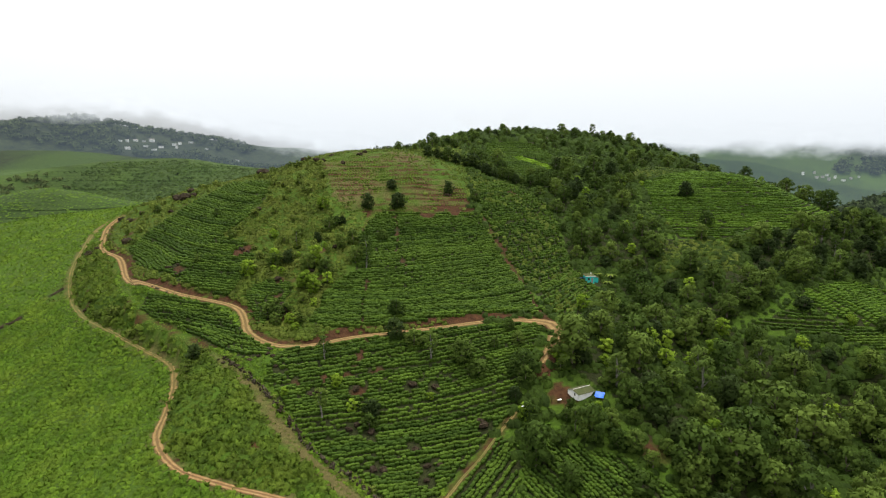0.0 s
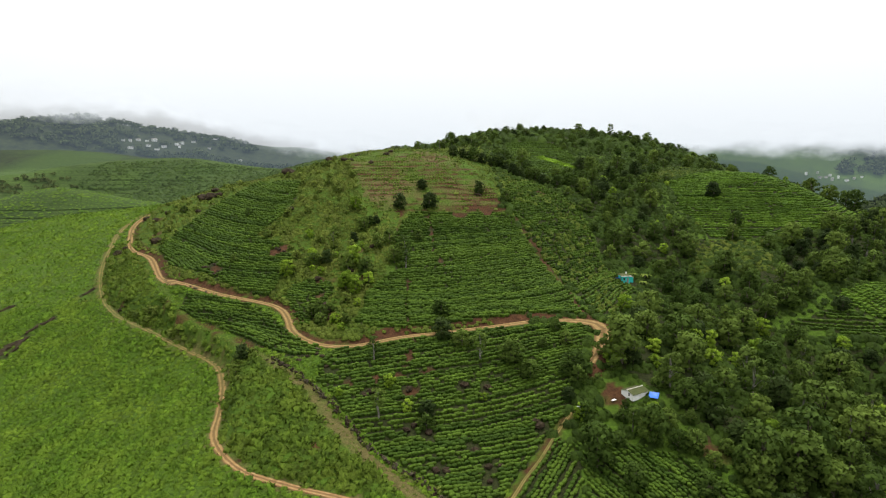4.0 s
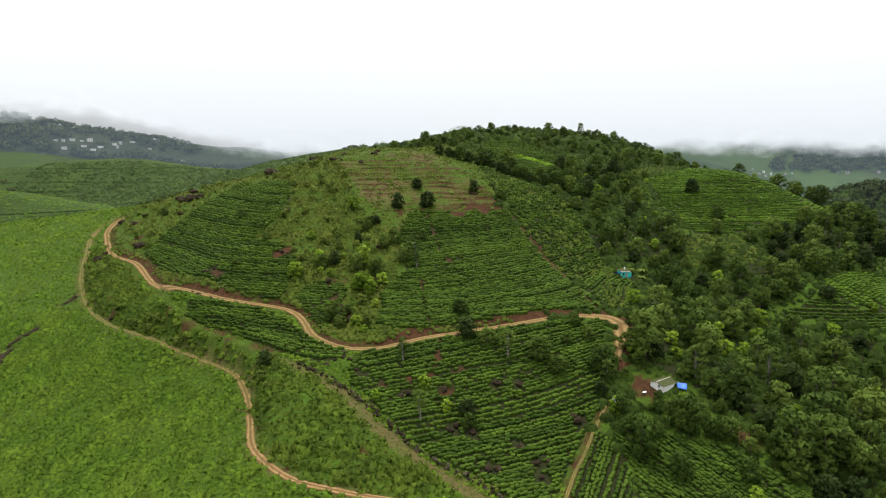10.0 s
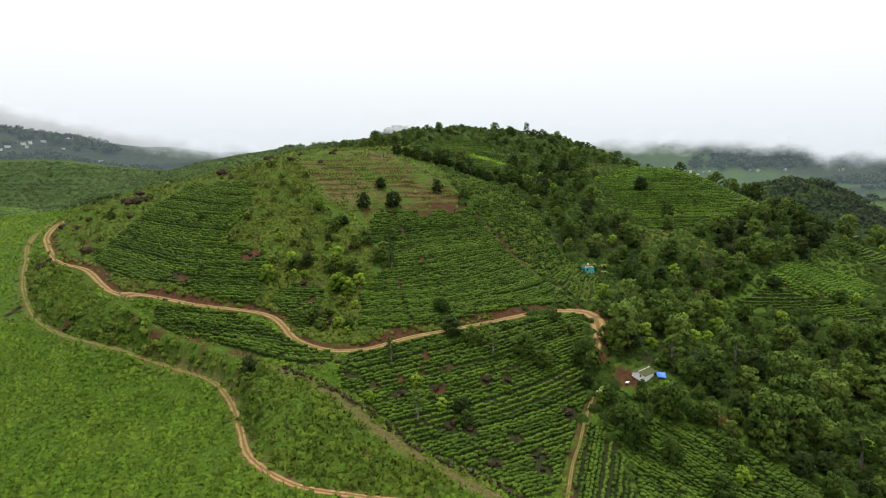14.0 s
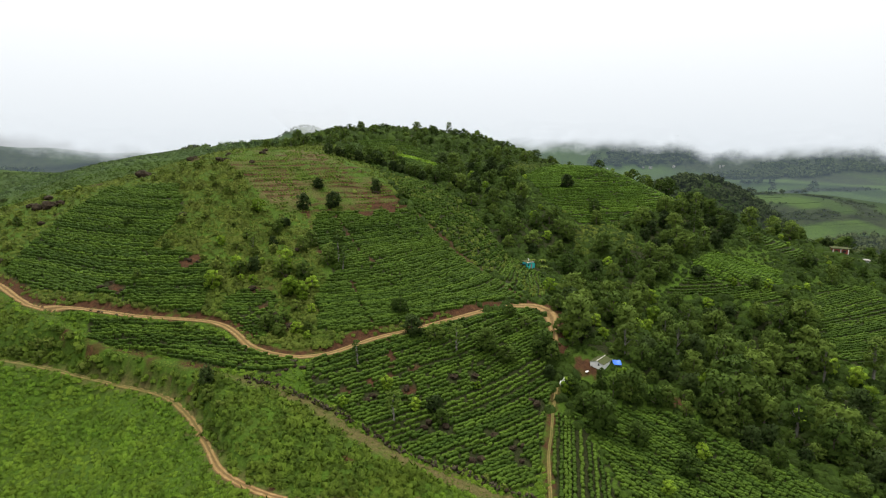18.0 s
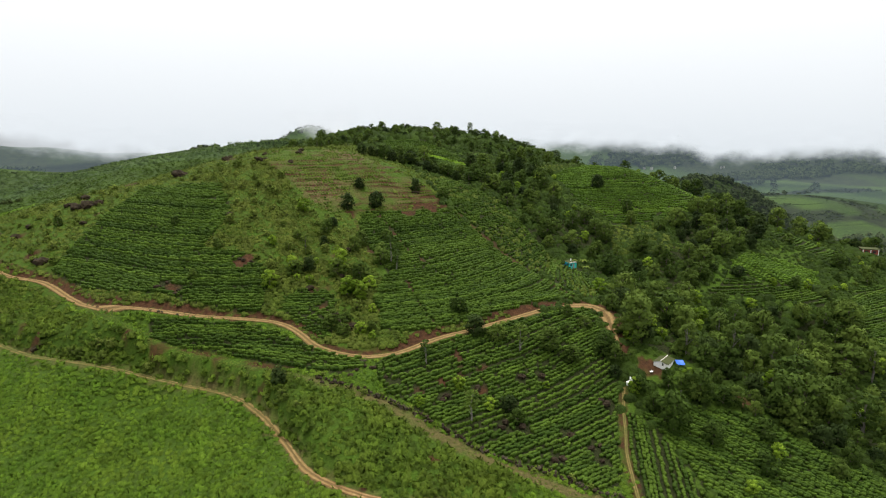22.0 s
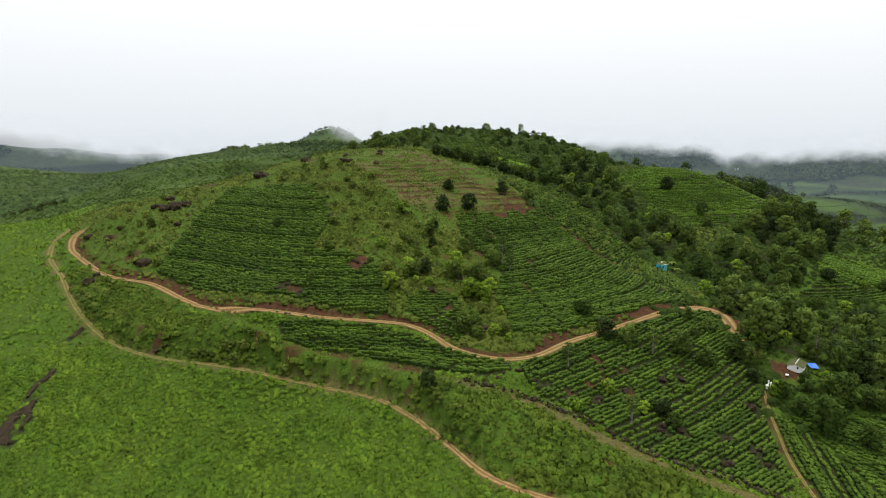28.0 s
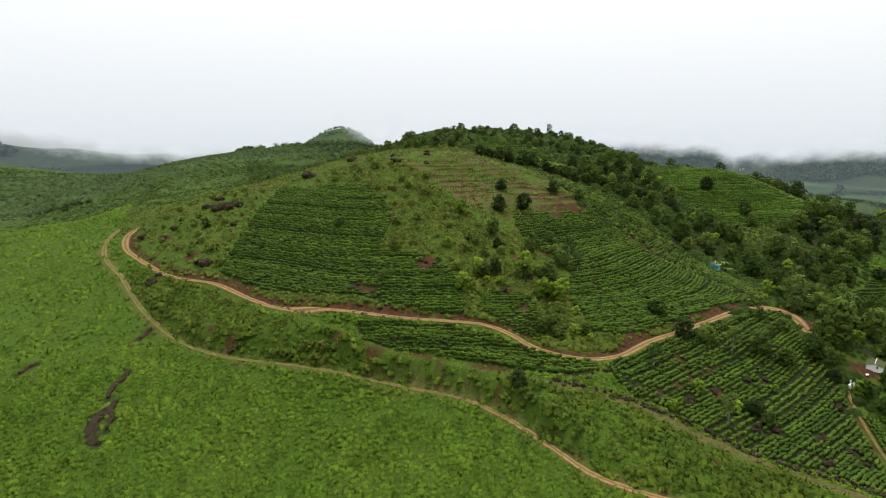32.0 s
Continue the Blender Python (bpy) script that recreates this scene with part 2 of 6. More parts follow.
M_GROUND = ground_material()
M_ROAD = soil_road_material()
M_TEA = leaf_material("tea_leaves", (0.024, 0.051, 0.006), (0.051, 0.094, 0.0095), (0.055, 0.091, 0.0095), 0.1, 3.0)
M_TREE = leaf_material("tree_leaves", (0.0170, 0.0370, 0.0060), (0.0740, 0.1260, 0.0190), (0.0980, 0.1380, 0.0230), 0.3)
M_DARK = leaf_material("dark_leaves", (0.011, 0.022, 0.006), (0.034, 0.058, 0.013), (0.04, 0.06, 0.014))
M_BRIGHT = leaf_material("young_leaves", (0.078, 0.150, 0.0095), (0.200, 0.310, 0.025), (0.210, 0.296, 0.028), 0.3)
M_FRESH = leaf_material("fresh_tea", (0.036, 0.078, 0.008), (0.070, 0.130, 0.011), (0.072, 0.122, 0.011), 0.1, 3.0)
M_LIME = leaf_material("lime_crop", (0.075, 0.150, 0.008), (0.130, 0.230, 0.012), (0.130, 0.220, 0.012), 0.1, 3.0)
M_BUSH = leaf_material("bush_leaves", (0.0450, 0.0765, 0.0090), (0.1305, 0.1890, 0.0270), (0.1575, 0.1890, 0.0378), 0.3)
M_CARPET = mound_material("ferny_grass", (0.032, 0.074, 0.0064), (0.108, 0.184, 0.0135), (0.113, 0.170, 0.0155))
# Scrub green taken darker, so the colour carries the shade beneath the trees.
M_SCRUB = mound_material("shaded_scrub_leaves", (0.0125, 0.0280, 0.0040), (0.0520, 0.0880, 0.0098), (0.0265, 0.0450, 0.0070), 0.3, 0.09)
M_WEEDS = mound_material("spur_weeds", (0.031, 0.052, 0.007), (0.102, 0.140, 0.017), (0.108, 0.132, 0.022), 0.3, 0.11)
M_BANK = mound_material("bank_leaves", (0.023, 0.046, 0.006), (0.105, 0.164, 0.015), (0.098, 0.136, 0.015))
M_FARGRASS = mound_material("far_grass", (0.022, 0.044, 0.007), (0.062, 0.102, 0.014), (0.048, 0.074, 0.012), 0.3, 0.03)
M_HEDGE = mound_material("hedge_leaves", (0.020, 0.038, 0.006), (0.044, 0.074, 0.011), (0.040, 0.062, 0.011), 0.2, 0.05)
M_FARWOOD = leaf_material("far_leaves", (0.024, 0.040, 0.012), (0.066, 0.092, 0.024), (0.074, 0.086, 0.024))
M_BARK = bark_material()
M_PALE = pale_bark_material()
M_ROCK = stone_material("dark_rock", (0.011, 0.008, 0.005), (0.052, 0.037, 0.021), 0.4)
M_STONE = stone_material("wall_stone", (0.022, 0.018, 0.011), (0.105, 0.088, 0.058), 0.45)
M_HAZE_GLOW = cloud_material("blue_haze_glow", (0.56, 0.74, 0.94))
M_CLOUD = cloud_material("cloud_vapour", (0.84, 0.88, 0.91))


# ---------------------------------------------------------------- land forms
HILLS = [
    (12, 348, 170, 41.9), (-30, 199, 36, 20.4), (4, 556, 110, 40.7), (100, 84, 36, -5.7), (-130, 304, 65, -3.5), (-130, 98, 36, -10.5),
    (268, 424, 110, -19.6), (-10, 382, 48, -13.9), (86, 286, 36, 18.7), (-170, 248, 34, 9.6), (-105, 302, 26, 4.5), (42, 559, 36, 6.0), (-44, 142, 36, 9.7), (100, 199, 36, 16.2),
    (234, 174, 65, -3.8), (14, 286, 36, 15.3), (-102, 214, 36, 9.6), (14, 127, 36, 7.6), (57, 41, 36, -3.7), (143, 314, 36, 14.6),
    (284, 552, 170, -25.3), (42, 343, 36, 12.9), (28, 214, 36, 9.1), (-30, 41, 36, 3.5), (129, 142, 36, 4.7), (-44, 271, 36, 6.1),
]
KNOLLS = [
    (-70, 96, 13, -3.0), (-40, 90, 13, 2.3), (80, 138, 13, 2.8), (-70, 132, 13, 2.6), (38, 144, 13, -3.0), (-112, 138, 13, 3.7),
    (26, 102, 13, 2.2), (2, 84, 13, -1.8), (-16, 156, 13, -2.6), (62, 108, 18, -2.2), (110, 144, 13, -2.6), (-88, 204, 13, 2.2),
    (-124, 198, 24, -2.0), (8, 174, 13, 2.3), (-46, 114, 13, -1.3), (-82, 144, 13, -1.9), (8, 138, 13, -1.6), (-52, 168, 13, 1.1),
    (96, 206, 17, 4.6), (-58, 204, 13, -1.0), (32, 84, 13, 1.9), (44, 180, 13, 0.8), (92, 126, 13, 2.7), (80, 102, 13, -2.3), (-88, 174, 13, 1.0), (-97.4, 199.5, 4, 1.7),
]
BASE = 20.0
# distant land: x, y, spread across, spread along, height
DISTANT = [
    (-295, 622, 80, 42, 31), (-18, 530, 45, 60, -4.5), (93, 845, 58, 60, 97), (-480, 560, 80, 70, 30), (-246, 392, 40, 24, 27), (-285, 520, 80, 26, -9), (-540, 830, 160, 80, 43),
    (-205, 355, 50, 55, -15), (178, 168, 34, 26, 4), (-230, 410, 50, 36, -5), (-887, 1057, 70, 120, 42), (-792, 1130, 60, 120, 46), (-721, 1177, 50, 120, 52), (-648, 1218, 45, 120, 62), (-561, 1261, 50, 120, 42), (-472, 1297, 60, 120, 30), (-334, 1339, 120, 120, 30), (-265, 590, 60, 45, 3),
    (-300, 821, 140, 70, 7), (330, 402, 74, 46, 84), (640, 600, 90, 60, 17), (300, 330, 60, 60, 13), (720, 560, 150, 110, 6),
    (910, 781, 150, 110, 21), (1100, 803, 150, 120, -4), (950, 1300, 260, 160, 95), (1350, 1100, 240, 160, 49),
    (1750, 800, 300, 260, 115), (500, 1300, 260, 160, 95), (500, 600, 140, 100, 13), (220, 300, 60, 60, -8),
]
UPPER_ROAD = [(-102.8, 206.8), (-105.6, 201.6), (-105.6, 195), (-103.2, 187.6), (-94.6, 170), (-84.5, 159.5), (-75.5, 144.5), (-67.5, 134.5), (-57, 126.8),
              (-48, 122.7), (-41, 119), (-38, 114.6), (-35.5, 109), (-30, 104.3), (-23.8, 103.6), (-16, 106.2), (-8, 107.9),
              (2, 110.4), (12, 113), (20.5, 112.8), (20.7, 108.5), (18.6, 103.6), (16.3, 99.4)]
LOWER_TRACK = [(-108.4, 213.6), (-110.4, 207), (-111, 199.5), (-109.5, 191), (-105.2, 179), (-100.7, 165), (-94.2, 152.5), (-84.8, 140),
               (-76, 129.5), (-67.5, 121.8), (-58.8, 115.4), (-50.4, 108.8), (-46.2, 101), (-43.6, 92), (-41.4, 83.5), (-35.5, 76),
               (-28, 72.8), (-20, 70.8), (-8, 66)]
SHELF_PATH = [(-76.3, 145), (-69, 131.8), (-62.4, 123.6), (-57.8, 119.2), (-49.8, 112.8), (-41.8, 105), (-35, 97.6), (-29.5, 92.2),
              (-24.3, 84.8), (-19.2, 79.2), (-12.6, 73.2), (-4, 67)]
STONE_WALL = [(-37.8, 101.8), (-31.9, 95.6), (-27.6, 91.2), (-23.6, 86.4), (-19.6, 81.4), (-15.8, 78.0), (-12, 75.3), (-8.8, 72.2), (-4, 68.4)]
SIDE_PATH = [(13.5, 92), (11.2, 89.6), (7.9, 85.1), (5, 80.6), (2.6, 77.2), (-0.8, 71), (-4, 65)]


def smooth(a, b, x):
    t = np.clip((x - a) / (b - a), 0, 1)
    return t * t * (3 - 2 * t)


def spline(points, step=1.0):
    """Even steps along a smooth curve through the points."""
    p = np.array([points[0], *points, points[-1]], float)
    out = []
    for a, b, c, d in zip(p[:-3], p[1:-2], p[2:-1], p[3:]):
        n = max(2, int(np.hypot(*(c - b)) / step))
        for u in np.arange(n) / n:
            out.append(0.5 * (2 * b + (c - a) * u + (2 * a - 5 * b + 4 * c - d) * u * u + (3 * b - a - 3 * c + d) * u ** 3))
    return np.array([*out, p[-1]])


def beside(x, y, line):
    """Distance to a line, the side (plus: left of its course) and how far along it, in parts."""
    best, side, along = np.full(x.shape, 1e9), np.zeros(x.shape), np.zeros(x.shape)
    for i, ((ax, ay), (bx, by)) in enumerate(zip(line[:-1], line[1:])):
        dx, dy = bx - ax, by - ay
        u = np.clip(((x - ax) * dx + (y - ay) * dy) / max(dx * dx + dy * dy, 1e-9), 0, 1)
        d = np.hypot(x - ax - u * dx, y - ay - u * dy)
        m = d < best
        best, side, along = np.where(m, d, best), np.where(m, np.sign(dx * (y - ay) - dy * (x - ax)), side), np.where(m, i + u, along)
    return best, side, along


def rough(x, y, size, seed):
    """Smooth value noise, -1 to 1."""
    u, v = np.asarray(x, float) / size, np.asarray(y, float) / size
    i, j = np.floor(u).astype(np.int64), np.floor(v).astype(np.int64)
    f, g = u - i, v - j
    f, g = f * f * (3 - 2 * f), g * g * (3 - 2 * g)

    def cell(a, b):
        h = (a * 374761393 + b * 668265263 + seed * 1442695041) & 0xFFFFFFFF
        h = ((h ^ (h >> 13)) * 1274126177) & 0xFFFFFFFF
        return ((h ^ (h >> 16)) & 0xFFFF) / 32767.5 - 1

    return (cell(i, j) * (1 - f) + cell(i + 1, j) * f) * (1 - g) + (cell(i, j + 1) * (1 - f) + cell(i + 1, j + 1) * f) * g


def inside(x, y, poly):
    hit = np.zeros(np.shape(x), bool)
    for (ax, ay), (bx, by) in zip(poly, poly[1:] + poly[:1]):
        if ay != by:
            hit ^= ((ay > y) != (by > y)) & (x < (bx - ax) * (y - ay) / (by - ay) + ax)
    return hit


BANK_LINE = [(-106.4, 216), (-109.4, 209.4), (-111, 200), (-109, 189), (-105, 178), (-101, 165), (-95, 153), (-86, 141), (-76, 131),
             (-66, 122.5), (-58, 116), (-50, 108.5), (-46, 99), (-43.5, 90), (-40.5, 82), (-35, 76), (-28, 73), (-21, 71)]


def lie(x, y):
    """The lie of the land, before roads are cut into it."""
    x, y = np.asarray(x, float), np.asarray(y, float)
    z = np.full(x.shape, BASE)
    for cx, cy, r, h in HILLS + KNOLLS:
        z = z + h * np.exp(-((x - cx) ** 2 + (y - cy) ** 2) / (2 * r * r))
    d, side, along = beside(x, y, BANK_LINE)
    sd = d * side
    z = z - 2.6 * smooth(4, 6.5, along) * (1 - smooth(12.5, 15.5, along)) * (1 - smooth(0.9, 3.2, sd)) * np.exp(-np.clip(-sd, 0, None) ** 2 / 968)
    out = smooth(260, 620, np.hypot(x, y - 120))
    east = smooth(150, 420, x + 0.3 * (y - 200))
    z = z - 48 * east * smooth(160, 500, np.hypot(x, y - 120))
    for cx, cy, rx, ry, h in DISTANT:
        z = z + h * np.exp(-((x - cx) / rx) ** 2 / 2 - ((y - cy) / ry) ** 2 / 2)
    z = z + out * (rough(x, y, 170, 3) * 7 + rough(x, y, 60, 4) * 3)
    far = smooth(1800, 2700, np.hypot(x, y))
    return z * (1 - far) + far * 5.0


ROADS = []
for line_, half_ in ((UPPER_ROAD, 0.88), (LOWER_TRACK, 0.64), (SHELF_PATH, 0.9), (SIDE_PATH, 0.27)):
    c_ = spline(line_, 1.5)
    z_ = lie(c_[:, 0], c_[:, 1])
    for _ in range(6):
        z_ = np.convolve(np.r_[z_[0], z_, z_[-1]], [0.25, 0.5, 0.25], "valid")
    ROADS.append((c_, z_, half_))

TERRACED = [(-40, 190), (-33, 200), (-22, 205), (-8, 202), (-1, 193), (3, 183), (6, 172), (9, 163), (-2, 162), (-12, 158), (-24, 156), (-29, 163), (-32, 172), (-35, 182)]


def height(x, y):
    x, y = np.asarray(x, float), np.asarray(y, float)
    z = lie(x, y)
    z = z + (rough(x, y, 9, 7) * 0.28 + rough(x, y, 3.5, 8) * 0.12) * (1 - smooth(300, 500, np.hypot(x, y)))
    step = inside(x, y, TERRACED) * 1.0
    z = z + step * 0.38 * np.abs(((z / 1.25) % 1.0) * 2 - 1)
    for line, level, half in ROADS:
        near_ = (x > line[:, 0].min() - 6) & (x < line[:, 0].max() + 6) & (y > line[:, 1].min() - 6) & (y < line[:, 1].max() + 6)
        if not near_.any():
            continue
        d, _, along = beside(x[near_], y[near_], line)
        bed = np.interp(along, np.arange(len(level)), level)
        w = 1 - smooth(half + 0.1, half + 1.7, d)
        zz = z[near_]
        z[near_] = zz * (1 - w) + bed * w
    return z


def part(name, verts, faces, material, parent=None, label=""):
    """One mesh object, from plain lists, under a thing."""
    me = bpy.data.meshes.new(name)
    me.from_pydata([tuple(v) for v in verts], [], [tuple(f) for f in faces])
    me.materials.append(material)
    ob = new(name, me)
    ob.parent = parent
    if label:
        ob["label"] = label
    return ob


def quick_mesh(name, verts, faces, material, soft=False):
    """A mesh from arrays; all faces have the same number of corners."""
    verts, faces = np.asarray(verts, np.float32), np.asarray(faces, np.int32)
    me = bpy.data.meshes.new(name)
    k = faces.shape[1]
    me.vertices.add(len(verts))
    me.vertices.foreach_set("co", verts.ravel())
    me.loops.add(faces.size)
    me.loops.foreach_set("vertex_index", faces.ravel())
    me.polygons.add(len(faces))
    me.polygons.foreach_set("loop_start", np.arange(0, faces.size, k, dtype=np.int32))
    me.polygons.foreach_set("loop_total", np.full(len(faces), k, np.int32))
    me.polygons.foreach_set("use_smooth", np.full(len(faces), soft, bool))
    me.materials.append(material)
    me.update(calc_edges=True)
    return me


def round_off(me, normals):
    """Shade small leaves by the mass that they belong to."""
    normals = normals / np.linalg.norm(normals, axis=1)[:, None]
    me.polygons.foreach_set("use_smooth", np.ones(len(me.polygons), bool))
    me.normals_split_custom_set_from_vertices([tuple(v) for v in normals])


def store(me, name, values):
    a = me.attributes.new(name, "FLOAT", "POINT")
    a.data.foreach_set("value", np.asarray(values, np.float32).ravel())


# ---------------------------------------------------------------- tea fields (plan)
FIELD_WEST = [(-66.5, 198), (-58, 186), (-48, 174), (-46.5, 158), (-53, 147), (-45, 141), (-41, 133), (-43.5, 122.2), (-55, 129), (-67, 139.5),
              (-75, 150), (-84, 163.5), (-80, 172), (-75, 182)]
FIELD_MID = [(-16.5, 157.5), (9.5, 161.5), (12, 150), (15.5, 138), (20.5, 117), (11, 115.4), (-8, 110.2), (-20, 108), (-24.5, 110.5), (-23, 121),
             (-18, 128), (-20, 143), (-18.6, 151)]
FIELD_LOW = [(-28.2, 101.6), (-23.8, 102.2), (-16, 104.8), (-8, 106.5), (2, 109), (12, 111.5), (18, 111), (17.5, 107), (13.6, 100), (12.6, 92.5), (8, 87.2), (4, 81.5),
             (-2.6, 71.6), (-6, 71), (-12, 76.6), (-16, 79.4), (-20, 83), (-25, 90), (-28.5, 94)]
FIELD_STRIP = [(-62, 127.2), (-54, 123.6), (-46.5, 120.3), (-41.6, 116.8), (-39.3, 113), (-36.4, 108.6), (-32.6, 104.6), (-29.8, 102.8), (-30.2, 101), (-34.2, 101), (-38, 104.2), (-43, 108.4), (-49.5, 114.8), (-57, 119.6), (-62, 123.4)]
FIELD_SPUR = [(-40.2, 122.6), (-39.2, 125.3), (-35, 126.4), (-31.9, 125.5), (-30.5, 121.9), (-32, 115.6), (-33, 111.4), (-34.6, 111.6), (-37.2, 116.4)]
FIELD_PATH = [(8.5, 85.2), (9.8, 83.4), (10.4, 77.6), (8.6, 71), (7.1, 66), (-3.2, 64.4), (-0.2, 70.8), (3.1, 76.9), (5.6, 80.5)]
FIELD_EAST = [(10.4, 84.6), (11.2, 77.4), (9.4, 71), (7.9, 65.6), (12, 58), (34, 54), (50, 56), (38, 68), (30, 77), (24, 81), (16, 84)]
FIELD_SLOPE = [(66, 206), (78, 214), (94, 218), (114, 198), (118, 187), (108, 175), (88, 166), (64, 166), (62, 184)]
FIELD_VALLEY = [(78, 133), (84, 139), (103, 149), (112, 146), (118, 138), (108, 130), (98, 126), (88, 127)]
FIELD_FAR = [(122, 166), (134, 160), (142, 150), (140, 143), (131, 144), (126, 152)]
FIELD_DARK = [(66, 128), (80, 124), (95, 118), (100, 122), (97, 126), (87, 126), (78, 132)]
FIELD_CORNER = [(92, 104), (98, 112), (110, 122), (124, 129), (136, 126), (132, 114), (116, 102), (100, 96)]
FIELD_EDGE = [(10, 164), (7, 183), (19, 190), (31, 176), (31, 148), (37, 140), (30, 124), (25, 117), (21.8, 118), (17, 138), (13, 150)]
FIELD_CREST = [(25.5, 236.5), (30, 240), (41.5, 224.5), (38.5, 219.5)]
FIELD_SHOULDER = [(15.5, 242), (18, 262), (30, 267), (38, 263), (43.5, 244), (45, 217), (42.6, 217), (42.4, 224.8), (30.2, 241.4), (24.2, 236.6), (37.4, 218.2), (42, 214.6), (34, 206), (24.5, 203), (19, 222)]


def field_mask(x, y):
    m = np.zeros(np.shape(x), bool)
    for f in (FIELD_WEST, FIELD_MID, FIELD_LOW, FIELD_STRIP, FIELD_SPUR, FIELD_PATH, FIELD_EAST, FIELD_SLOPE, FIELD_VALLEY, FIELD_FAR, FIELD_DARK, FIELD_CORNER, FIELD_EDGE, FIELD_CREST, FIELD_SHOULDER):
        m |= inside(x, y, f)
    return m


# woods (plan)
WOOD_RIDGE = [(4, 214), (8, 196), (22, 192), (32, 178), (32, 150), (27, 120), (22, 108), (21, 100), (33, 108), (60, 128), (74, 138), (74, 160), (60, 166), (56, 185),
              (60, 222), (42, 221), (22, 214)]
WOOD_VALLEY = [(21, 100), (33, 108), (60, 128), (66, 122), (76, 122), (94, 112), (88, 103), (96, 92), (88, 74), (60, 62), (46, 70), (36, 76), (30, 84), (27, 92)]
WOOD_GROVE = [(74, 146), (84, 164), (106, 172), (124, 186), (134, 178), (126, 164), (122, 160), (104, 151), (82, 140)]
WOOD_CREST = [(-22, 262), (0, 250), (24, 250), (44, 256), (66, 246), (64, 226), (80, 230), (100, 246), (128, 262), (136, 300), (100, 318), (40, 312), (0, 296)]
WOOD_EAST = [(112, 198), (118, 184), (136, 178), (142, 160), (146, 140), (150, 120), (138, 104), (112, 92), (96, 84), (120, 60), (190, 90), (200, 180), (170, 230), (135, 250), (108, 230)]
YARD = [(14, 93), (18, 97), (27, 96), (28.5, 90), (25, 86), (19, 87), (15, 90)]
YARD_BARE = [(16.4, 92.4), (17.6, 95.4), (20.6, 94.8), (21.6, 91.2), (19.4, 89.6), (17, 90.4)]
HUT_YARD = [(31, 139.4), (36.6, 140), (38, 144), (31.4, 144.4)]


# dark woods on the distant land: x, y and half-widths
DARK_WOODS = [(-760, 1150, 260, 130), (-500, 1280, 180, 110), (950, 1330, 330, 150), (1400, 1150, 260, 120), (500, 1350, 300, 130), (700, 470, 40, 90), (520, 560, 90, 16), (640, 690, 26, 50), (830, 700, 160, 18), (600, 520, 50, 18), (760, 600, 20, 60), (330, 402, 108, 64), (-310, 425, 45, 28), (-470, 1130, 190, 45), (1000, 930, 160, 40), (-760, 1150, 260, 50), (420, 250, 120, 60),
              (230, 260, 60, 70), (-430, 520, 40, 30), (1300, 900, 120, 50), (560, 420, 70, 30)]
# bare red patches: x, y, size
BARE = [(-86.5, 147, 1.5), (-83, 141.4, 1.1), (-61.3, 120.7, 1.2), (-59.4, 120, 0.9), (-12.8, 93.3, 0.9), (-12, 97.2, 0.7), (-23.5, 93.7, 1.0), (-13.4, 104.5, 0.8), (-13.8, 102.5, 0.7), (-14.2, 100.5, 0.9), (-14.6, 98.4, 0.8), (-15.4, 96.2, 1.0), 
        (-10.5, 98, 0.9), (-19, 95, 1.1), (-14, 92.5, 0.8), (-59, 135, 1.6), (-46, 138, 2.2), (-30, 113, 1.8), (-25, 126, 1.3), (3, 169, 2.6), (-4, 158, 2.5), (3, 160, 2),
        (-26, 80, 0.9), (-36, 78, 0.8), (-60, 120.5, 0.9), (-52, 114, 1.0), (-66, 126, 0.9), (-72, 214, 2.4), (-66, 218, 1.8), (-82, 196, 2.4), (-90, 175, 1.8), (-96, 190, 1.5), (-78, 186, 1.2), (-44, 203, 2.2), (-27, 136, 1.4), (-33, 120, 1.3), (-45.5, 104.5, 0.9), (20, 180, 2), (14, 148, 1.6), (30, 82, 2), (1, 163, 2),
        (-28.9, 112.8, 1.2), (-23.5, 115.9, 0.9), (-34.1, 126, 1.0), (-30.9, 125.3, 0.9), (-44.3, 139.6, 1.4), (17.6, 114.3, 1.3), (22.2, 113.4, 1.2), (19.8, 106.6, 1.1)]
# bare ditches and footpaths through the tea: line, half-width
DITCHES = [([(19.4, 116), (18.6, 120.8), (18, 126.7), (17.1, 134), (15.4, 141), (13.2, 151), (10.6, 160)], 0.8), ([(-12.2, 157), (-10.8, 146.7), (-10.2, 138.2), (-8, 132)], 0.6),
           ([(-18.8, 157), (-18.8, 151.3), (-19.5, 142), (-19.5, 134.8)], 0.65), ([(-15.4, 124), (-15.6, 117.3), (-15, 110.6)], 0.65)]
for line_, half_ in DITCHES:
    BARE += [(x, y, half_) for x, y in spline(line_, 1.2)]


# a seam of bare rock in the grass
SEAMS = [([(-101, 143.4), (-102, 141.4), (-103.3, 139), (-103.7, 136.6)], 0.75), ([(-102.4, 135.4), (-103.2, 133.4), (-104.6, 131.8), (-105.5, 129.8), (-105.2, 127.8), (-104.4, 126.8)], 1.15),
         ([(-102.9, 133.6), (-102.5, 131.4), (-103.3, 129.2)], 0.5), ([(-117.4, 153.6), (-118.7, 153), (-120, 151.8)], 0.6), ([(-97.8, 155.6), (-98.6, 154.8), (-99.8, 153.6)], 0.6)]
STREAK = [tuple(p) for line_, _ in SEAMS for p in line_]


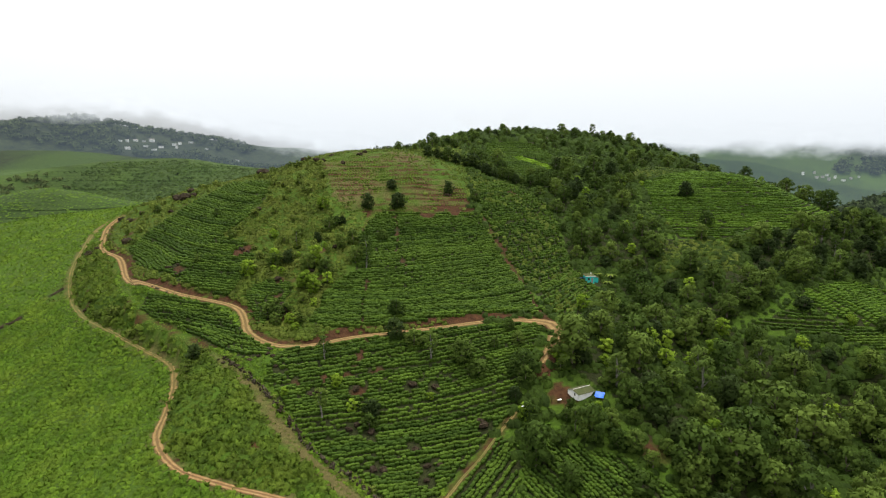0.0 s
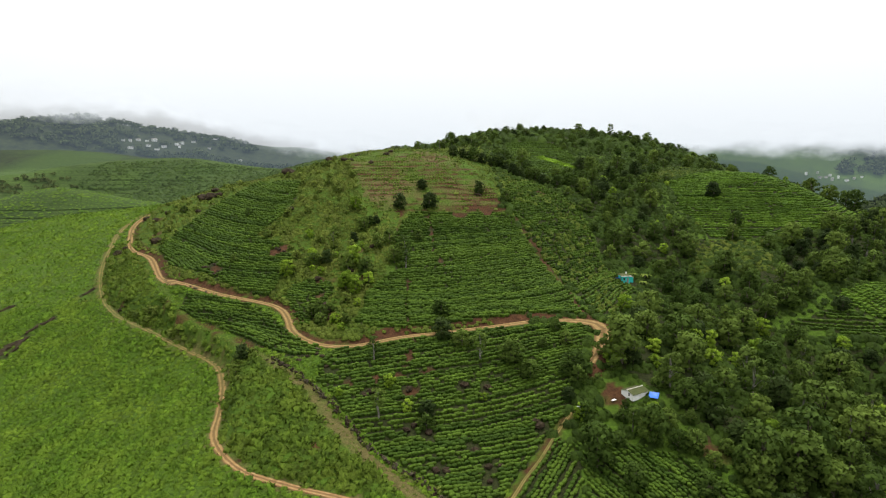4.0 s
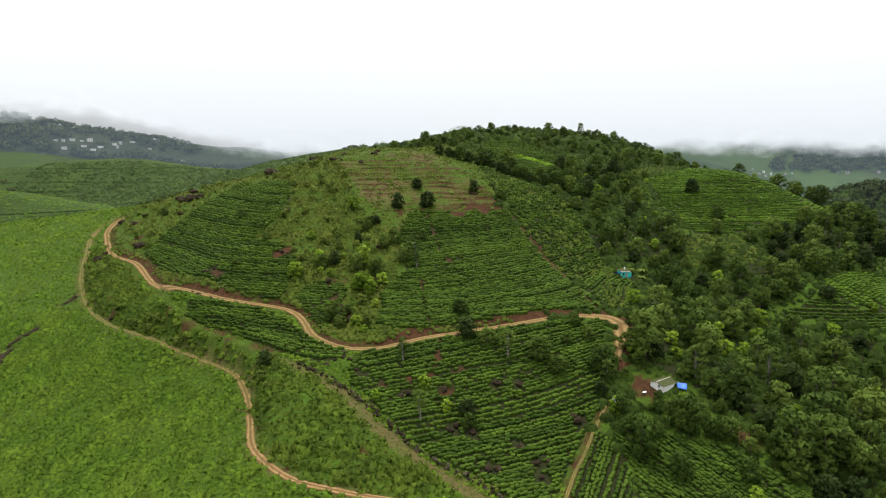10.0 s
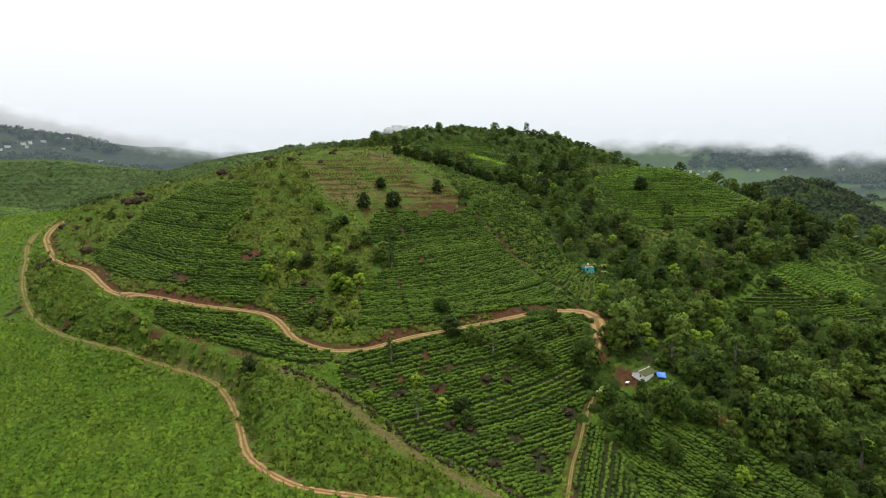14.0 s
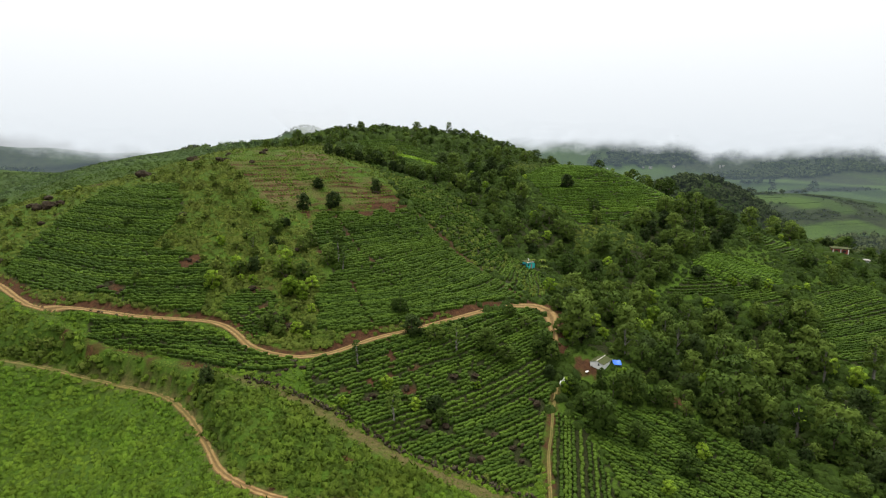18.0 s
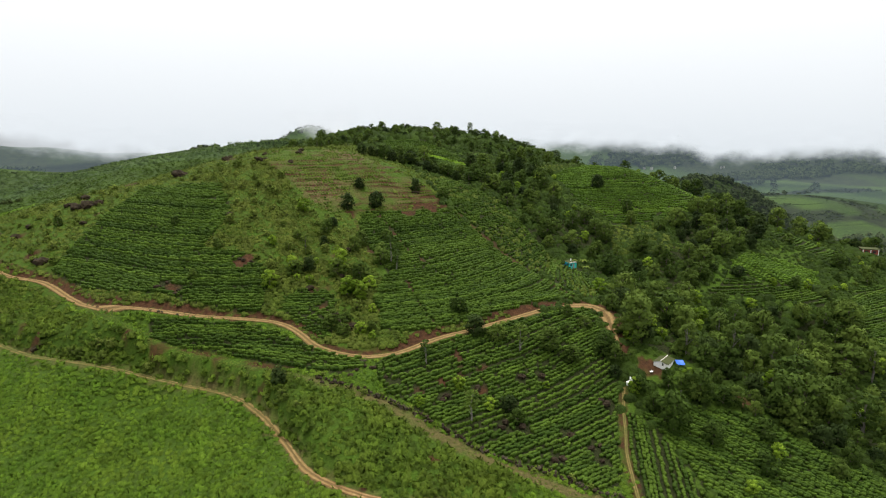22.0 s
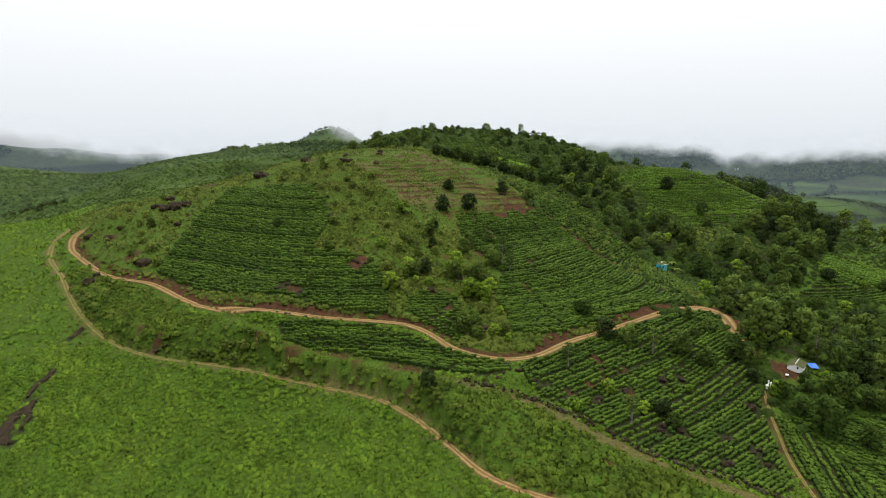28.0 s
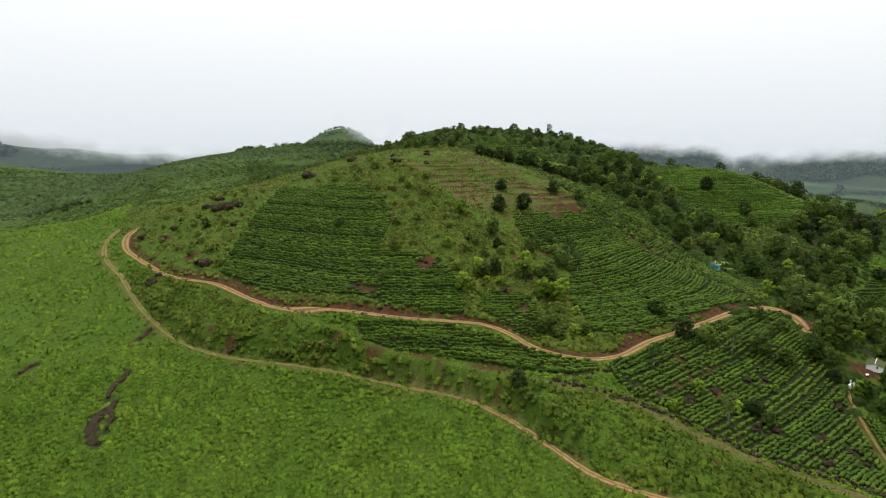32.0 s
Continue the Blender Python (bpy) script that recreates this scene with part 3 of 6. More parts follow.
# ---------------------------------------------------------------- ground
def axis(lo, hi, step, far_, grow=1.075):
    inner = list(np.arange(lo, hi + step * 0.5, step))
    a, d = inner[0], step
    left = []
    while a > -far_:
        d *= grow
        a -= d
        left.append(a)
    b, d = inner[-1], step
    right = []
    while b < far_:
        d *= grow
        b += d
        right.append(b)
    return np.array(left[::-1] + inner + right)


gx, gy = axis(-150, 150, 1.0, 2900), axis(58, 262, 1.0, 2900)
GX, GY = np.meshgrid(gx, gy)
X, Y = GX.ravel(), GY.ravel()
Z = height(X, Y)
nx, ny = len(gx), len(gy)
idx = np.arange(nx * ny).reshape(ny, nx)
quads = np.stack([idx[:-1, :-1], idx[:-1, 1:], idx[1:, 1:], idx[1:, :-1]], -1).reshape(-1, 4)
ground_mesh = quick_mesh("ground", np.stack([X, Y, Z], 1), quads, M_GROUND, True)
# Mask of the painted shade under woods and tea; also darkens round rock seams.
under_dark = np.zeros(X.shape)
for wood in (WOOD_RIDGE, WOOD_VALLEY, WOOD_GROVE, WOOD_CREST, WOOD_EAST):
    under_dark = np.maximum(under_dark, inside(X, Y, wood) * 0.85)
under_dark = np.maximum(under_dark, field_mask(X, Y) * 1.0)
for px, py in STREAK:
    under_dark = np.maximum(under_dark, np.exp(-((X - px) ** 2 + (Y - py) ** 2) / 1.6))
soil_, dry_ = np.zeros(X.shape), np.zeros(X.shape)
sel = (np.abs(X) < 140) & (Y > 55) & (Y < 235)
d_, side_, al_ = beside(X[sel], Y[sel], ROADS[0][0])
wave = rough(X[sel], Y[sel], 5, 23) * 0.5
cut = smooth(0.7, 1.2, d_) * (1 - smooth(2.2 + wave, 3.2 + wave, d_)) * (side_ > 0) * (0.85 + 0.3 * rough(X[sel], Y[sel], 9, 24)) + (1 - smooth(1.0, 1.7, d_)) * 0.5
soil_[sel] = np.clip(cut, 0, 1)
d_, side_, al_ = beside(X[sel], Y[sel], ROADS[2][0])
dry_[sel] = np.maximum(dry_[sel], (1 - smooth(0.7, 2.4, d_)) * smooth(3, 8, al_ / len(ROADS[2][0]) * 12) * 0.72)
d_, side_, al_ = beside(X[sel], Y[sel], ROADS[1][0])
dry_[sel] = np.maximum(dry_[sel], (1 - smooth(1.2, 2.4, d_)) * 0.55)
d_, side_, al_ = beside(X[sel], Y[sel], ROADS[3][0])
soil_[sel] = np.maximum(soil_[sel], (1 - smooth(0.6, 1.4, d_)) * 0.6)
t_ = inside(X, Y, TERRACED)
dry_ = np.maximum(dry_, t_ * (0.5 + 0.28 * rough(X, Y, 12, 21)))
d_, side_, al_ = beside(X[sel], Y[sel], [(-20, 157.4), (-12, 159.4), (-3, 161.2), (5, 162.4), (10, 163.6)])
soil_[sel] = np.maximum(soil_[sel], (1 - smooth(0.5, 1.5, d_)) * (0.75 + 0.3 * rough(X[sel], Y[sel], 5, 27)))
strip_foot = [(-62, 122.6), (-57, 118.9), (-49.5, 114.1), (-43, 107.7), (-38, 103.4), (-34.2, 100.2)]
d_, side_, al_ = beside(X[sel], Y[sel], strip_foot)
soil_[sel] = np.maximum(soil_[sel], (1 - smooth(0.3, 1.2, d_)) * (0.55 + 0.5 * rough(X[sel], Y[sel], 6, 26)))
riser = ((lie(X, Y) + 0.3 * rough(X, Y, 14, 28)) / 1.15) % 1.0 < 0.42
soil_ = np.maximum(soil_, t_ * np.clip(np.where(riser, 0.72, 0.12) + 0.45 * rough(X, Y, 8, 22) - 0.3 * smooth(176, 200, Y), 0, 0.8))
soil_ = np.maximum(soil_, np.maximum(inside(X, Y, YARD_BARE) * 0.7, np.exp(-((X - 19.6) ** 2 + (Y - 112) ** 2) / 9) * 0.9))
for bx, by, br in BARE:
    soil_ = np.maximum(soil_, np.exp(-((X - bx) ** 2 + (Y - by) ** 2) / (2 * br * br)) * 0.75)
far_ = smooth(230, 330, np.hypot(X, Y - 60))
mountain_ = np.where(X > 250, smooth(1230, 1400, np.hypot(X, Y)), smooth(1000, 1150, np.hypot(X, Y))) * (0.75 + 0.4 * rough(X, Y, 90, 65))
wood_ = np.clip(0.5 + 0.9 * rough(X, Y, 110, 61) + 0.5 * rough(X, Y, 45, 62) - 0.25, 0, 1) * smooth(380, 620, np.hypot(X, Y)) * 0.8 * (1 - smooth(150, 350, X))
for cx, cy, rx, ry in DARK_WOODS:
    wood_ = np.maximum(wood_, smooth(1.25, 0.85, np.hypot((X - cx) / rx, (Y - cy) / ry) + 0.25 * rough(X, Y, 25, 63)))
store(ground_mesh, "wood", np.clip(np.maximum(wood_, mountain_), 0, 1) * far_)
store(ground_mesh, "banks", far_ * smooth(1000, 700, np.hypot(X, Y)) * np.clip(0.55 + 0.8 * rough(X, Y, 70, 64), 0, 1))
store(ground_mesh, "far", np.maximum(smooth(245, 330, np.hypot(X, Y - 60)), smooth(150, 175, X)))
store(ground_mesh, "under", under_dark)
store(ground_mesh, "dry", dry_)
store(ground_mesh, "soil", soil_)
ground = tagged(new("ground", ground_mesh), "green hill land with grass, red soil, terraces and shade painted under woods and tea", "ground", kind="structure")


ZG = Z.reshape(ny, nx)
blocked = field_mask(X, Y) | inside(X, Y, YARD) | inside(X, Y, HUT_YARD)
for line_, _, half_ in ROADS:
    near_ = (np.abs(X) < 150) & (Y > 50) & (Y < 235)
    blocked[near_] |= beside(X[near_], Y[near_], line_)[0] < half_ + 0.8
blocked = blocked.reshape(ny, nx)


def on_ground(x, y):
    """Heights of the ground sheet, by its own grid."""
    x, y = np.asarray(x, float), np.asarray(y, float)
    j = np.clip(np.searchsorted(gx, x) - 1, 0, nx - 2)
    i = np.clip(np.searchsorted(gy, y) - 1, 0, ny - 2)
    u, v = (x - gx[j]) / (gx[j + 1] - gx[j]), (y - gy[i]) / (gy[i + 1] - gy[i])
    return (ZG[i, j] * (1 - u) + ZG[i, j + 1] * u) * (1 - v) + (ZG[i + 1, j] * (1 - u) + ZG[i + 1, j + 1] * u) * v


def ground_at(x, y):
    return float(on_ground(x, y))


def free(x, y):
    return not blocked[min(np.searchsorted(gy, y), ny - 1), min(np.searchsorted(gx, x), nx - 1)]


def road_strip(name, road, label, grassy, lift=0.09):
    c, z, half = road
    t = np.gradient(c, axis=0)
    t /= np.linalg.norm(t, axis=1)[:, None]
    nrm = np.stack([-t[:, 1], t[:, 0]], 1)
    k = np.linspace(-1, 1, 9)
    wide = half * (1 + 0.12 * rough(c[:, 0], c[:, 1], 6, 31))
    wide = wide * (1 + 1.25 * np.exp(-((c[:, 0] - 19.8) ** 2 + (c[:, 1] - 110.6) ** 2) / 22))
    P = c[:, None, :] + nrm[:, None, :] * (k[None, :, None] * wide[:, None, None])
    hz = height(P[..., 0].ravel(), P[..., 1].ravel()).reshape(P.shape[:2])
    hz = np.maximum(hz, z[:, None] * 0 + hz) + lift * (1 - k[None] ** 4) + 0.01
    hz = hz - 0.05 * np.exp(-((np.abs(k)[None] - 0.5) / 0.16) ** 2)
    v = np.concatenate([P, hz[..., None]], -1).reshape(-1, 3)
    i = np.arange(len(v)).reshape(len(c), 9)
    f = np.stack([i[:-1, :-1], i[:-1, 1:], i[1:, 1:], i[1:, :-1]], -1).reshape(-1, 4)[:, ::-1]
    me = quick_mesh(name, v, f, M_ROAD, True)
    store(me, "across", np.tile(k, len(c)))
    store(me, "grassy", np.repeat(np.interp(np.linspace(0, 1, len(c)), np.linspace(0, 1, len(grassy)), grassy), 9))
    return tagged(new(name, me), label, "road", kind="structure")


road_strip("road", ROADS[0], "pale brown dirt road with wheel ruts cut into red soil", (0.3, 0.2, 0.3, 0.2))
road_strip("road_track", ROADS[1], "narrow earth track with a grassy middle through scrub", (0.7, 0.9, 1.0, 1.0, 0.9, 0.5, 0.0, 0.0))
road_strip("road_footpath", ROADS[3], "reddish earth footpath between tea rows", (0.5, 0.9, 0.7, 0.9))


# ---------------------------------------------------------------- tea rows
SLOPE_STEP = 2.0
sx, sy = np.arange(-150, 160, SLOPE_STEP), np.arange(55, 262, SLOPE_STEP)
SX, SY = np.meshgrid(sx, sy)
SZ = lie(SX, SY)
for _ in range(4):
    p_ = np.pad(SZ, 1, mode="edge")
    SZ = (p_[1:-1, :-2] + p_[1:-1, 2:] + p_[:-2, 1:-1] + p_[2:, 1:-1] + 2 * SZ) / 6
GRAD_Y, GRAD_X = np.gradient(SZ, SLOPE_STEP)


def contour_way(x, y):
    i = min(max((y - sy[0]) / SLOPE_STEP, 0), len(sy) - 1.001)
    j = min(max((x - sx[0]) / SLOPE_STEP, 0), len(sx) - 1.001)
    a, b = int(i), int(j)
    u, v = i - a, j - b

    def pick(g):
        return (g[a, b] * (1 - v) + g[a, b + 1] * v) * (1 - u) + (g[a + 1, b] * (1 - v) + g[a + 1, b + 1] * v) * u

    gx_, gy_ = pick(GRAD_X), pick(GRAD_Y)
    n = math.hypot(gx_, gy_) or 1.0
    return -gy_ / n, gx_ / n


def contour_rows(poly, gap, step, way=None):
    """Rows that follow the contours of a field, an even gap apart."""
    taken, rows = {}, []

    def near(x, y, r, own=-1):
        i, j = int(x // gap), int(y // gap)
        for a in (i - 1, i, i + 1):
            for b in (j - 1, j, j + 1):
                for (px, py, row) in taken.get((a, b), ()):
                    if row != own and (px - x) ** 2 + (py - y) ** 2 < r * r:
                        return True
        return False

    def is_in(x, y):
        hit = False
        for (ax, ay), (bx, by) in zip(poly, poly[1:] + poly[:1]):
            if (ay > y) != (by > y) and x < (bx - ax) * (y - ay) / (by - ay) + ax:
                hit = not hit
        return hit

    cx, cy = sum(p[0] for p in poly) / len(poly), sum(p[1] for p in poly) / len(poly)
    rng = random.Random(len(poly) * 7 + int(cx))
    xs, ys = [p[0] for p in poly], [p[1] for p in poly]
    seeds = [(rng.uniform(min(xs), max(xs)), rng.uniform(min(ys), max(ys))) for _ in range(40)]
    seeds = [(cx, cy)] + seeds
    seeds.reverse()
    while seeds:
        x0, y0 = seeds.pop()
        if not is_in(x0, y0) or near(x0, y0, gap * 0.93):
            continue
        ends = []
        for sgn in (1, -1):
            x, y, run = x0, y0, []
            for _ in range(140):
                dx, dy = way or contour_way(x, y)
                x, y = x + sgn * dx * step, y + sgn * dy * step
                if not is_in(x, y) or near(x, y, gap * 0.62):
                    break
                run.append((x, y))
            ends.append(run)
        pts = ends[1][::-1] + [(x0, y0)] + ends[0]
        if len(pts) < 4:
            continue
        for x, y in pts:
            taken.setdefault((int(x // gap), int(y // gap)), []).append((x, y, len(rows)))
        rows.append(pts)
        for k in list(range(0, len(pts), 6)) + [len(pts) - 1]:
            x, y = pts[k]
            dx, dy = way or contour_way(x, y)
            seeds.insert(0, (x - dy * gap, y + dx * gap))
            seeds.insert(0, (x + dy * gap, y - dx * gap))
    return rows


RING = 5
LOOPS = ((0.70, -0.3), (1.04, 0.55), (0.84, 0.84))


def bush_template():
    v = [(r * math.cos(a), r * math.sin(a), z) for r, z in LOOPS for a in (2 * math.pi * (i + 0.5 * (z > 0.5)) / RING for i in range(RING))]
    v.append((0, 0, 0.88))
    f = []
    for k in range(2):
        for i in range(RING):
            a, b = k * RING + i, k * RING + (i + 1) % RING
            f += [(a, b, b + RING), (a, b + RING, a + RING)]
    f += [(2 * RING + i, 2 * RING + (i + 1) % RING, 3 * RING) for i in range(RING)]
    return np.array(v), np.array(f)


BUSH_V, BUSH_F = bush_template()
rng = np.random.default_rng(5)


def lumps(px, py, size, tall, stretch=None, turn=None):
    """Clipped bushes, a lump each: vertices and faces."""
    n = len(px)
    pz = on_ground(px, py)
    ang = turn if turn is not None else rng.uniform(0, 6.28, n)
    lump = BUSH_V[None] * (1 + rng.uniform(-0.14, 0.14, (n, len(BUSH_V), 1)))
    sx_ = size * (stretch if stretch is not None else 1.0)
    x, y = lump[..., 0] * sx_[:, None], lump[..., 1] * size[:, None]
    ca, sa = np.cos(ang)[:, None], np.sin(ang)[:, None]
    V = np.stack([px[:, None] + x * ca - y * sa, py[:, None] + x * sa + y * ca, pz[:, None] + lump[..., 2] * tall[:, None]], -1)
    F = BUSH_F[None] + (np.arange(n) * len(BUSH_V))[:, None, None]
    return V.reshape(-1, 3), F.reshape(-1, 3)


ROCK_SPOTS = [(-19.5, 92.1), (-13.9, 93.1), (-13.5, 85.0), (-10.7, 84.3), (-5.2, 94.9), (-1.5, 95.4), (-4.3, 82.3), (-1.9, 78.7), (-2.1, 76.3), (-9.0, 77.1), (6.4, 87.1),
              (-60.0, 137.0), (-57.6, 133.9), (-45.3, 138.6), (-22.9, 138.7)]


def tea_field(poly, label, gap=0.72, step=0.72, tall=0.68, gaps=0.035, way=None, wide=0.32, leaves=None):
    field = tagged(new("tea_field"), label, "tea field", group="tea fields on the hill")
    cx, cy = np.mean([p[0] for p in poly]), np.mean([p[1] for p in poly])
    field.location = (cx, cy, ground_at(cx, cy))
    bpy_rows = contour_rows(poly, gap, step, way)
    for pts in bpy_rows:
        P = np.array(pts)
        t = np.gradient(P, axis=0)
        keep = rng.random(len(P)) > gaps + 0.12 * (rough(P[:, 0], P[:, 1], 7, 41) > 0.55)
        for rx, ry in ROCK_SPOTS:
            keep &= (P[:, 0] - rx) ** 2 + (P[:, 1] - ry) ** 2 > 1.4
        for bx, by, br in BARE:
            keep &= (P[:, 0] - bx) ** 2 + (P[:, 1] - by) ** 2 > (0.75 * br) ** 2
        P, t = P[keep], t[keep]
        if len(P) < 3:
            continue
        n = len(P)
        jit = rng.normal(0, 0.07, (n, 2))
        size = wide * rng.uniform(0.86, 1.14, n)
        V, F = lumps(P[:, 0] + jit[:, 0], P[:, 1] + jit[:, 1], size, tall * rng.uniform(0.72, 1.2, n), rng.uniform(1.4, 2.0, n), np.arctan2(t[:, 1], t[:, 0]))
        row = new("tea_row", quick_mesh("tea_row", V - np.array(field.location), F, leaves or M_TEA, True))
        row.parent = field
    return field


tea_field(FIELD_WEST, "dark green tea rows curving round the steep hillside")
tea_field(FIELD_MID, "dense green tea rows climbing from the dirt road")
tea_field(FIELD_LOW, "clipped tea rows with dark boulders below the dirt road", way=(0.95, 0.31), gap=0.64, step=0.66, tall=0.6, gaps=0.05, wide=0.29)
tea_field(FIELD_STRIP, "narrow strip of tea rows under the dirt road", gap=0.62, step=0.66, tall=0.6, wide=0.29)
tea_field(FIELD_SPUR, "small plot of tea rows among shrubs above the dirt road", gap=0.66, step=0.66, tall=0.5, wide=0.3, gaps=0.08)
tea_field(FIELD_PATH, "long tea rows beside an earth footpath", way=(0.517, 0.856), gap=0.66, step=0.66, tall=0.6, wide=0.3)
tea_field(FIELD_EAST, "tea rows under scattered shade trees", way=(0.5, -0.866), gap=0.64, step=0.66, tall=0.6, wide=0.29)
tea_field(FIELD_SLOPE, "striped tea terraces on the far slope", gap=0.92, step=1.1, tall=0.45, wide=0.46, leaves=M_FRESH)
tea_field(FIELD_VALLEY, "light green tea terraces on a knoll", way=(0.55, -0.83), gap=0.8, step=0.85, tall=0.55, wide=0.36, leaves=M_FRESH)
tea_field(FIELD_FAR, "thin tea terraces on a far spur", gap=1.15, step=1.2, tall=0.6, wide=0.55)
tea_field(FIELD_DARK, "shaded dark tea rows between trees", gap=0.8, step=0.85, tall=0.55, wide=0.36)
tea_field(FIELD_CORNER, "curved tea terraces on a rounded spur", gap=0.8, step=0.85, tall=0.55, wide=0.36)
tea_field(FIELD_EDGE, "patchy tea rows with weeds beside the wood", gaps=0.28)
tea_field(FIELD_CREST, "bright lime-green crop rows below the wooded hilltop", gap=1.0, step=1.0, wide=0.5, tall=0.5, leaves=M_LIME)
tea_field(FIELD_SHOULDER, "smooth dull green tea slope below the hilltop trees", gap=0.95, step=1.0, wide=0.42, tall=0.45)


# ---------------------------------------------------------------- trees
def leaf_cards(centres, outward, size, seed, thin=0.0):
    """Small leaf sprays round given places: a triangle each."""
    r = np.random.default_rng(seed)
    n = len(centres)
    up = outward + r.normal(0, 0.55, (n, 3))
    up /= np.linalg.norm(up, axis=1)[:, None]
    a = np.cross(up, r.normal(0, 1, (n, 3)))
    a /= np.linalg.norm(a, axis=1)[:, None]
    b = np.cross(up, a)
    s = (size * r.uniform(0.6, 1.35, n))[:, None]
    if thin:
        b = up * 0.55 + b * 0.8 + np.array([0, 0, 0.15])
        v = np.stack([centres - a * s * thin - b * s * 0.7, centres + a * s * thin - b * s * 0.7, centres + b * s * 1.25], 1)
        return v.reshape(-1, 3), np.arange(n * 3).reshape(-1, 3)
    v = np.stack([centres - a * s * 1.1 - b * s * 0.6 - up * s * 0.2, centres + a * s * 1.1 - b * s * 0.6, centres + b * s * 1.2 + up * s * 0.25], 1)
    return v.reshape(-1, 3), np.arange(n * 3).reshape(-1, 3)


def tube(points, radii, sides=4):
    v, f = [], []
    for k, (p, r) in enumerate(zip(points, radii)):
        d = Vector(points[min(k + 1, len(points) - 1)]) - Vector(points[max(k - 1, 0)])
        q = d.to_track_quat("Z", "Y")
        for i in range(sides):
            a = 2 * math.pi * i / sides
            v.append(tuple(Vector(p) + q @ Vector((r * math.cos(a), r * math.sin(a), 0))))
        if k:
            for i in range(sides):
                j = (i + 1) % sides
                f.append(((k - 1) * sides + i, (k - 1) * sides + j, k * sides + j, k * sides + i))
    return v, f


def tree_meshes(seed, tall, spread, bare, leaves, leaf, lobes, bark, foliage, flat=0.75):
    """A trunk with limbs and a crown of many leaf sprays in uneven lobes. bare: the part of the height without leaves."""
    r = random.Random(seed)
    lean = Vector((r.uniform(-0.08, 0.08), r.uniform(-0.08, 0.08), 1))
    stem = [tuple(lean * (tall * 0.86 * k / 5) + Vector((r.uniform(-0.1, 0.1), r.uniform(-0.1, 0.1), -0.4 if k == 0 else 0))) for k in range(6)]
    wide = 0.03 * tall + 0.03
    V, F = tube(stem, [wide * (1.25 if k == 0 else 1 - 0.16 * k) for k in range(6)])
    spots = []
    for k in range(lobes):
        a = 2.4 * k + r.uniform(-0.5, 0.5)
        h = bare + (0.96 - bare) * ((k + 0.5) / lobes)
        shape = math.sin(math.pi * min(max((h - bare) / (1.02 - bare) * 0.86 + 0.14, 0), 1)) ** 0.7
        d = spread * shape * r.uniform(0.35, 0.8)
        c = Vector((d * math.cos(a), d * math.sin(a), tall * h))
        spots.append((c, spread * r.uniform(0.30, 0.5)))
        if k % 3 == 0:
            root = Vector(stem[min(4, max(1, int(h * 4.2)))])
            vv, ff = tube([tuple(root), tuple(root.lerp(c, 0.5) + Vector((0, 0, 0.15))), tuple(c)], [wide * 0.45, wide * 0.28, wide * 0.1], 3)
            F += [tuple(i + len(V) for i in q) for q in ff]
            V += vv
    trunk = bpy.data.meshes.new("trunk")
    trunk.from_pydata(V, [], F)
    trunk.materials.append(bark)
    q = np.random.default_rng(seed)
    pick = q.integers(0, len(spots), leaves)
    c = np.array([tuple(s[0]) for s in spots])[pick]
    rad = np.array([s[1] for s in spots])[pick]
    d = q.normal(0, 1, (leaves, 3))
    d /= np.linalg.norm(d, axis=1)[:, None]
    d[:, 2] = np.where(d[:, 2] < -0.35, -d[:, 2] * 0.6, d[:, 2])
    pos = c + d * (rad * q.uniform(0.45, 1.08, leaves) ** 0.6)[:, None] * np.array([1, 1, flat])
    cv, cf = leaf_cards(pos, d + np.array([0, 0, 0.5]), leaf, seed + 1)
    crown = quick_mesh("crown", cv, cf, foliage)
    round_off(crown, np.repeat(d + (pos - np.array([0, 0, tall * 0.55])) / (spread * 1.6) + np.array([0, 0, 0.25]), 3, 0))
    return trunk, crown


KINDS = {
    "broad": [tree_meshes(s, 5.6, 2.7, 0.12, 980, 0.23, 17, M_BARK, M_TREE) for s in (1, 2, 3, 21)],
    "round": [tree_meshes(s, 3.9, 2.0, 0.05, 720, 0.2, 13, M_BARK, M_TREE) for s in (4, 5, 22)],
    "dark": [tree_meshes(s, 3.7, 2.1, 0.03, 1000, 0.19, 22, M_BARK, M_DARK, 0.9) for s in (6, 7)],
    "young": [tree_meshes(s, 3.0, 1.6, 0.05, 720, 0.17, 11, M_BARK, M_BRIGHT) for s in (8, 9)],
    "tall": [tree_meshes(s, 7.2, 1.9, 0.28, 760, 0.20, 15, M_PALE, M_TREE, 0.9) for s in (10, 11)],
    "sparse": [tree_meshes(s, 5.2, 1.5, 0.40, 300, 0.17, 10, M_PALE, M_TREE, 0.6) for s in (12, 13)],
    "shrub": [tree_meshes(s, 1.5, 1.15, 0.0, 290, 0.15, 8, M_BARK, M_BUSH, 0.7) for s in (14, 15, 16)],
}
WORDS = {
    "broad": ("broadleaf_tree", "leafy green broadleaf tree with an uneven crown", "tree", "trees of the hill wood"),
    "round": ("small_tree", "small rounded green tree on the slope", "tree", "small trees on the slope"),
    "dark": ("dark_tree", "dense dark green round tree", "tree", "dark trees on the hillside"),
    "young": ("young_tree", "bright yellow-green young tree", "tree", "bright young trees"),
    "tall": ("tall_tree", "tall slim tree with a pale trunk", "tree", "tall slim trees"),
    "sparse": ("shade_tree", "thin shade tree with a pale bare trunk", "tree", "shade trees in the tea"),
    "shrub": ("shrub", "low leafy shrub on the hillside", "shrub", "shrubs on the hillside"),
}
tree_rng = random.Random(77)


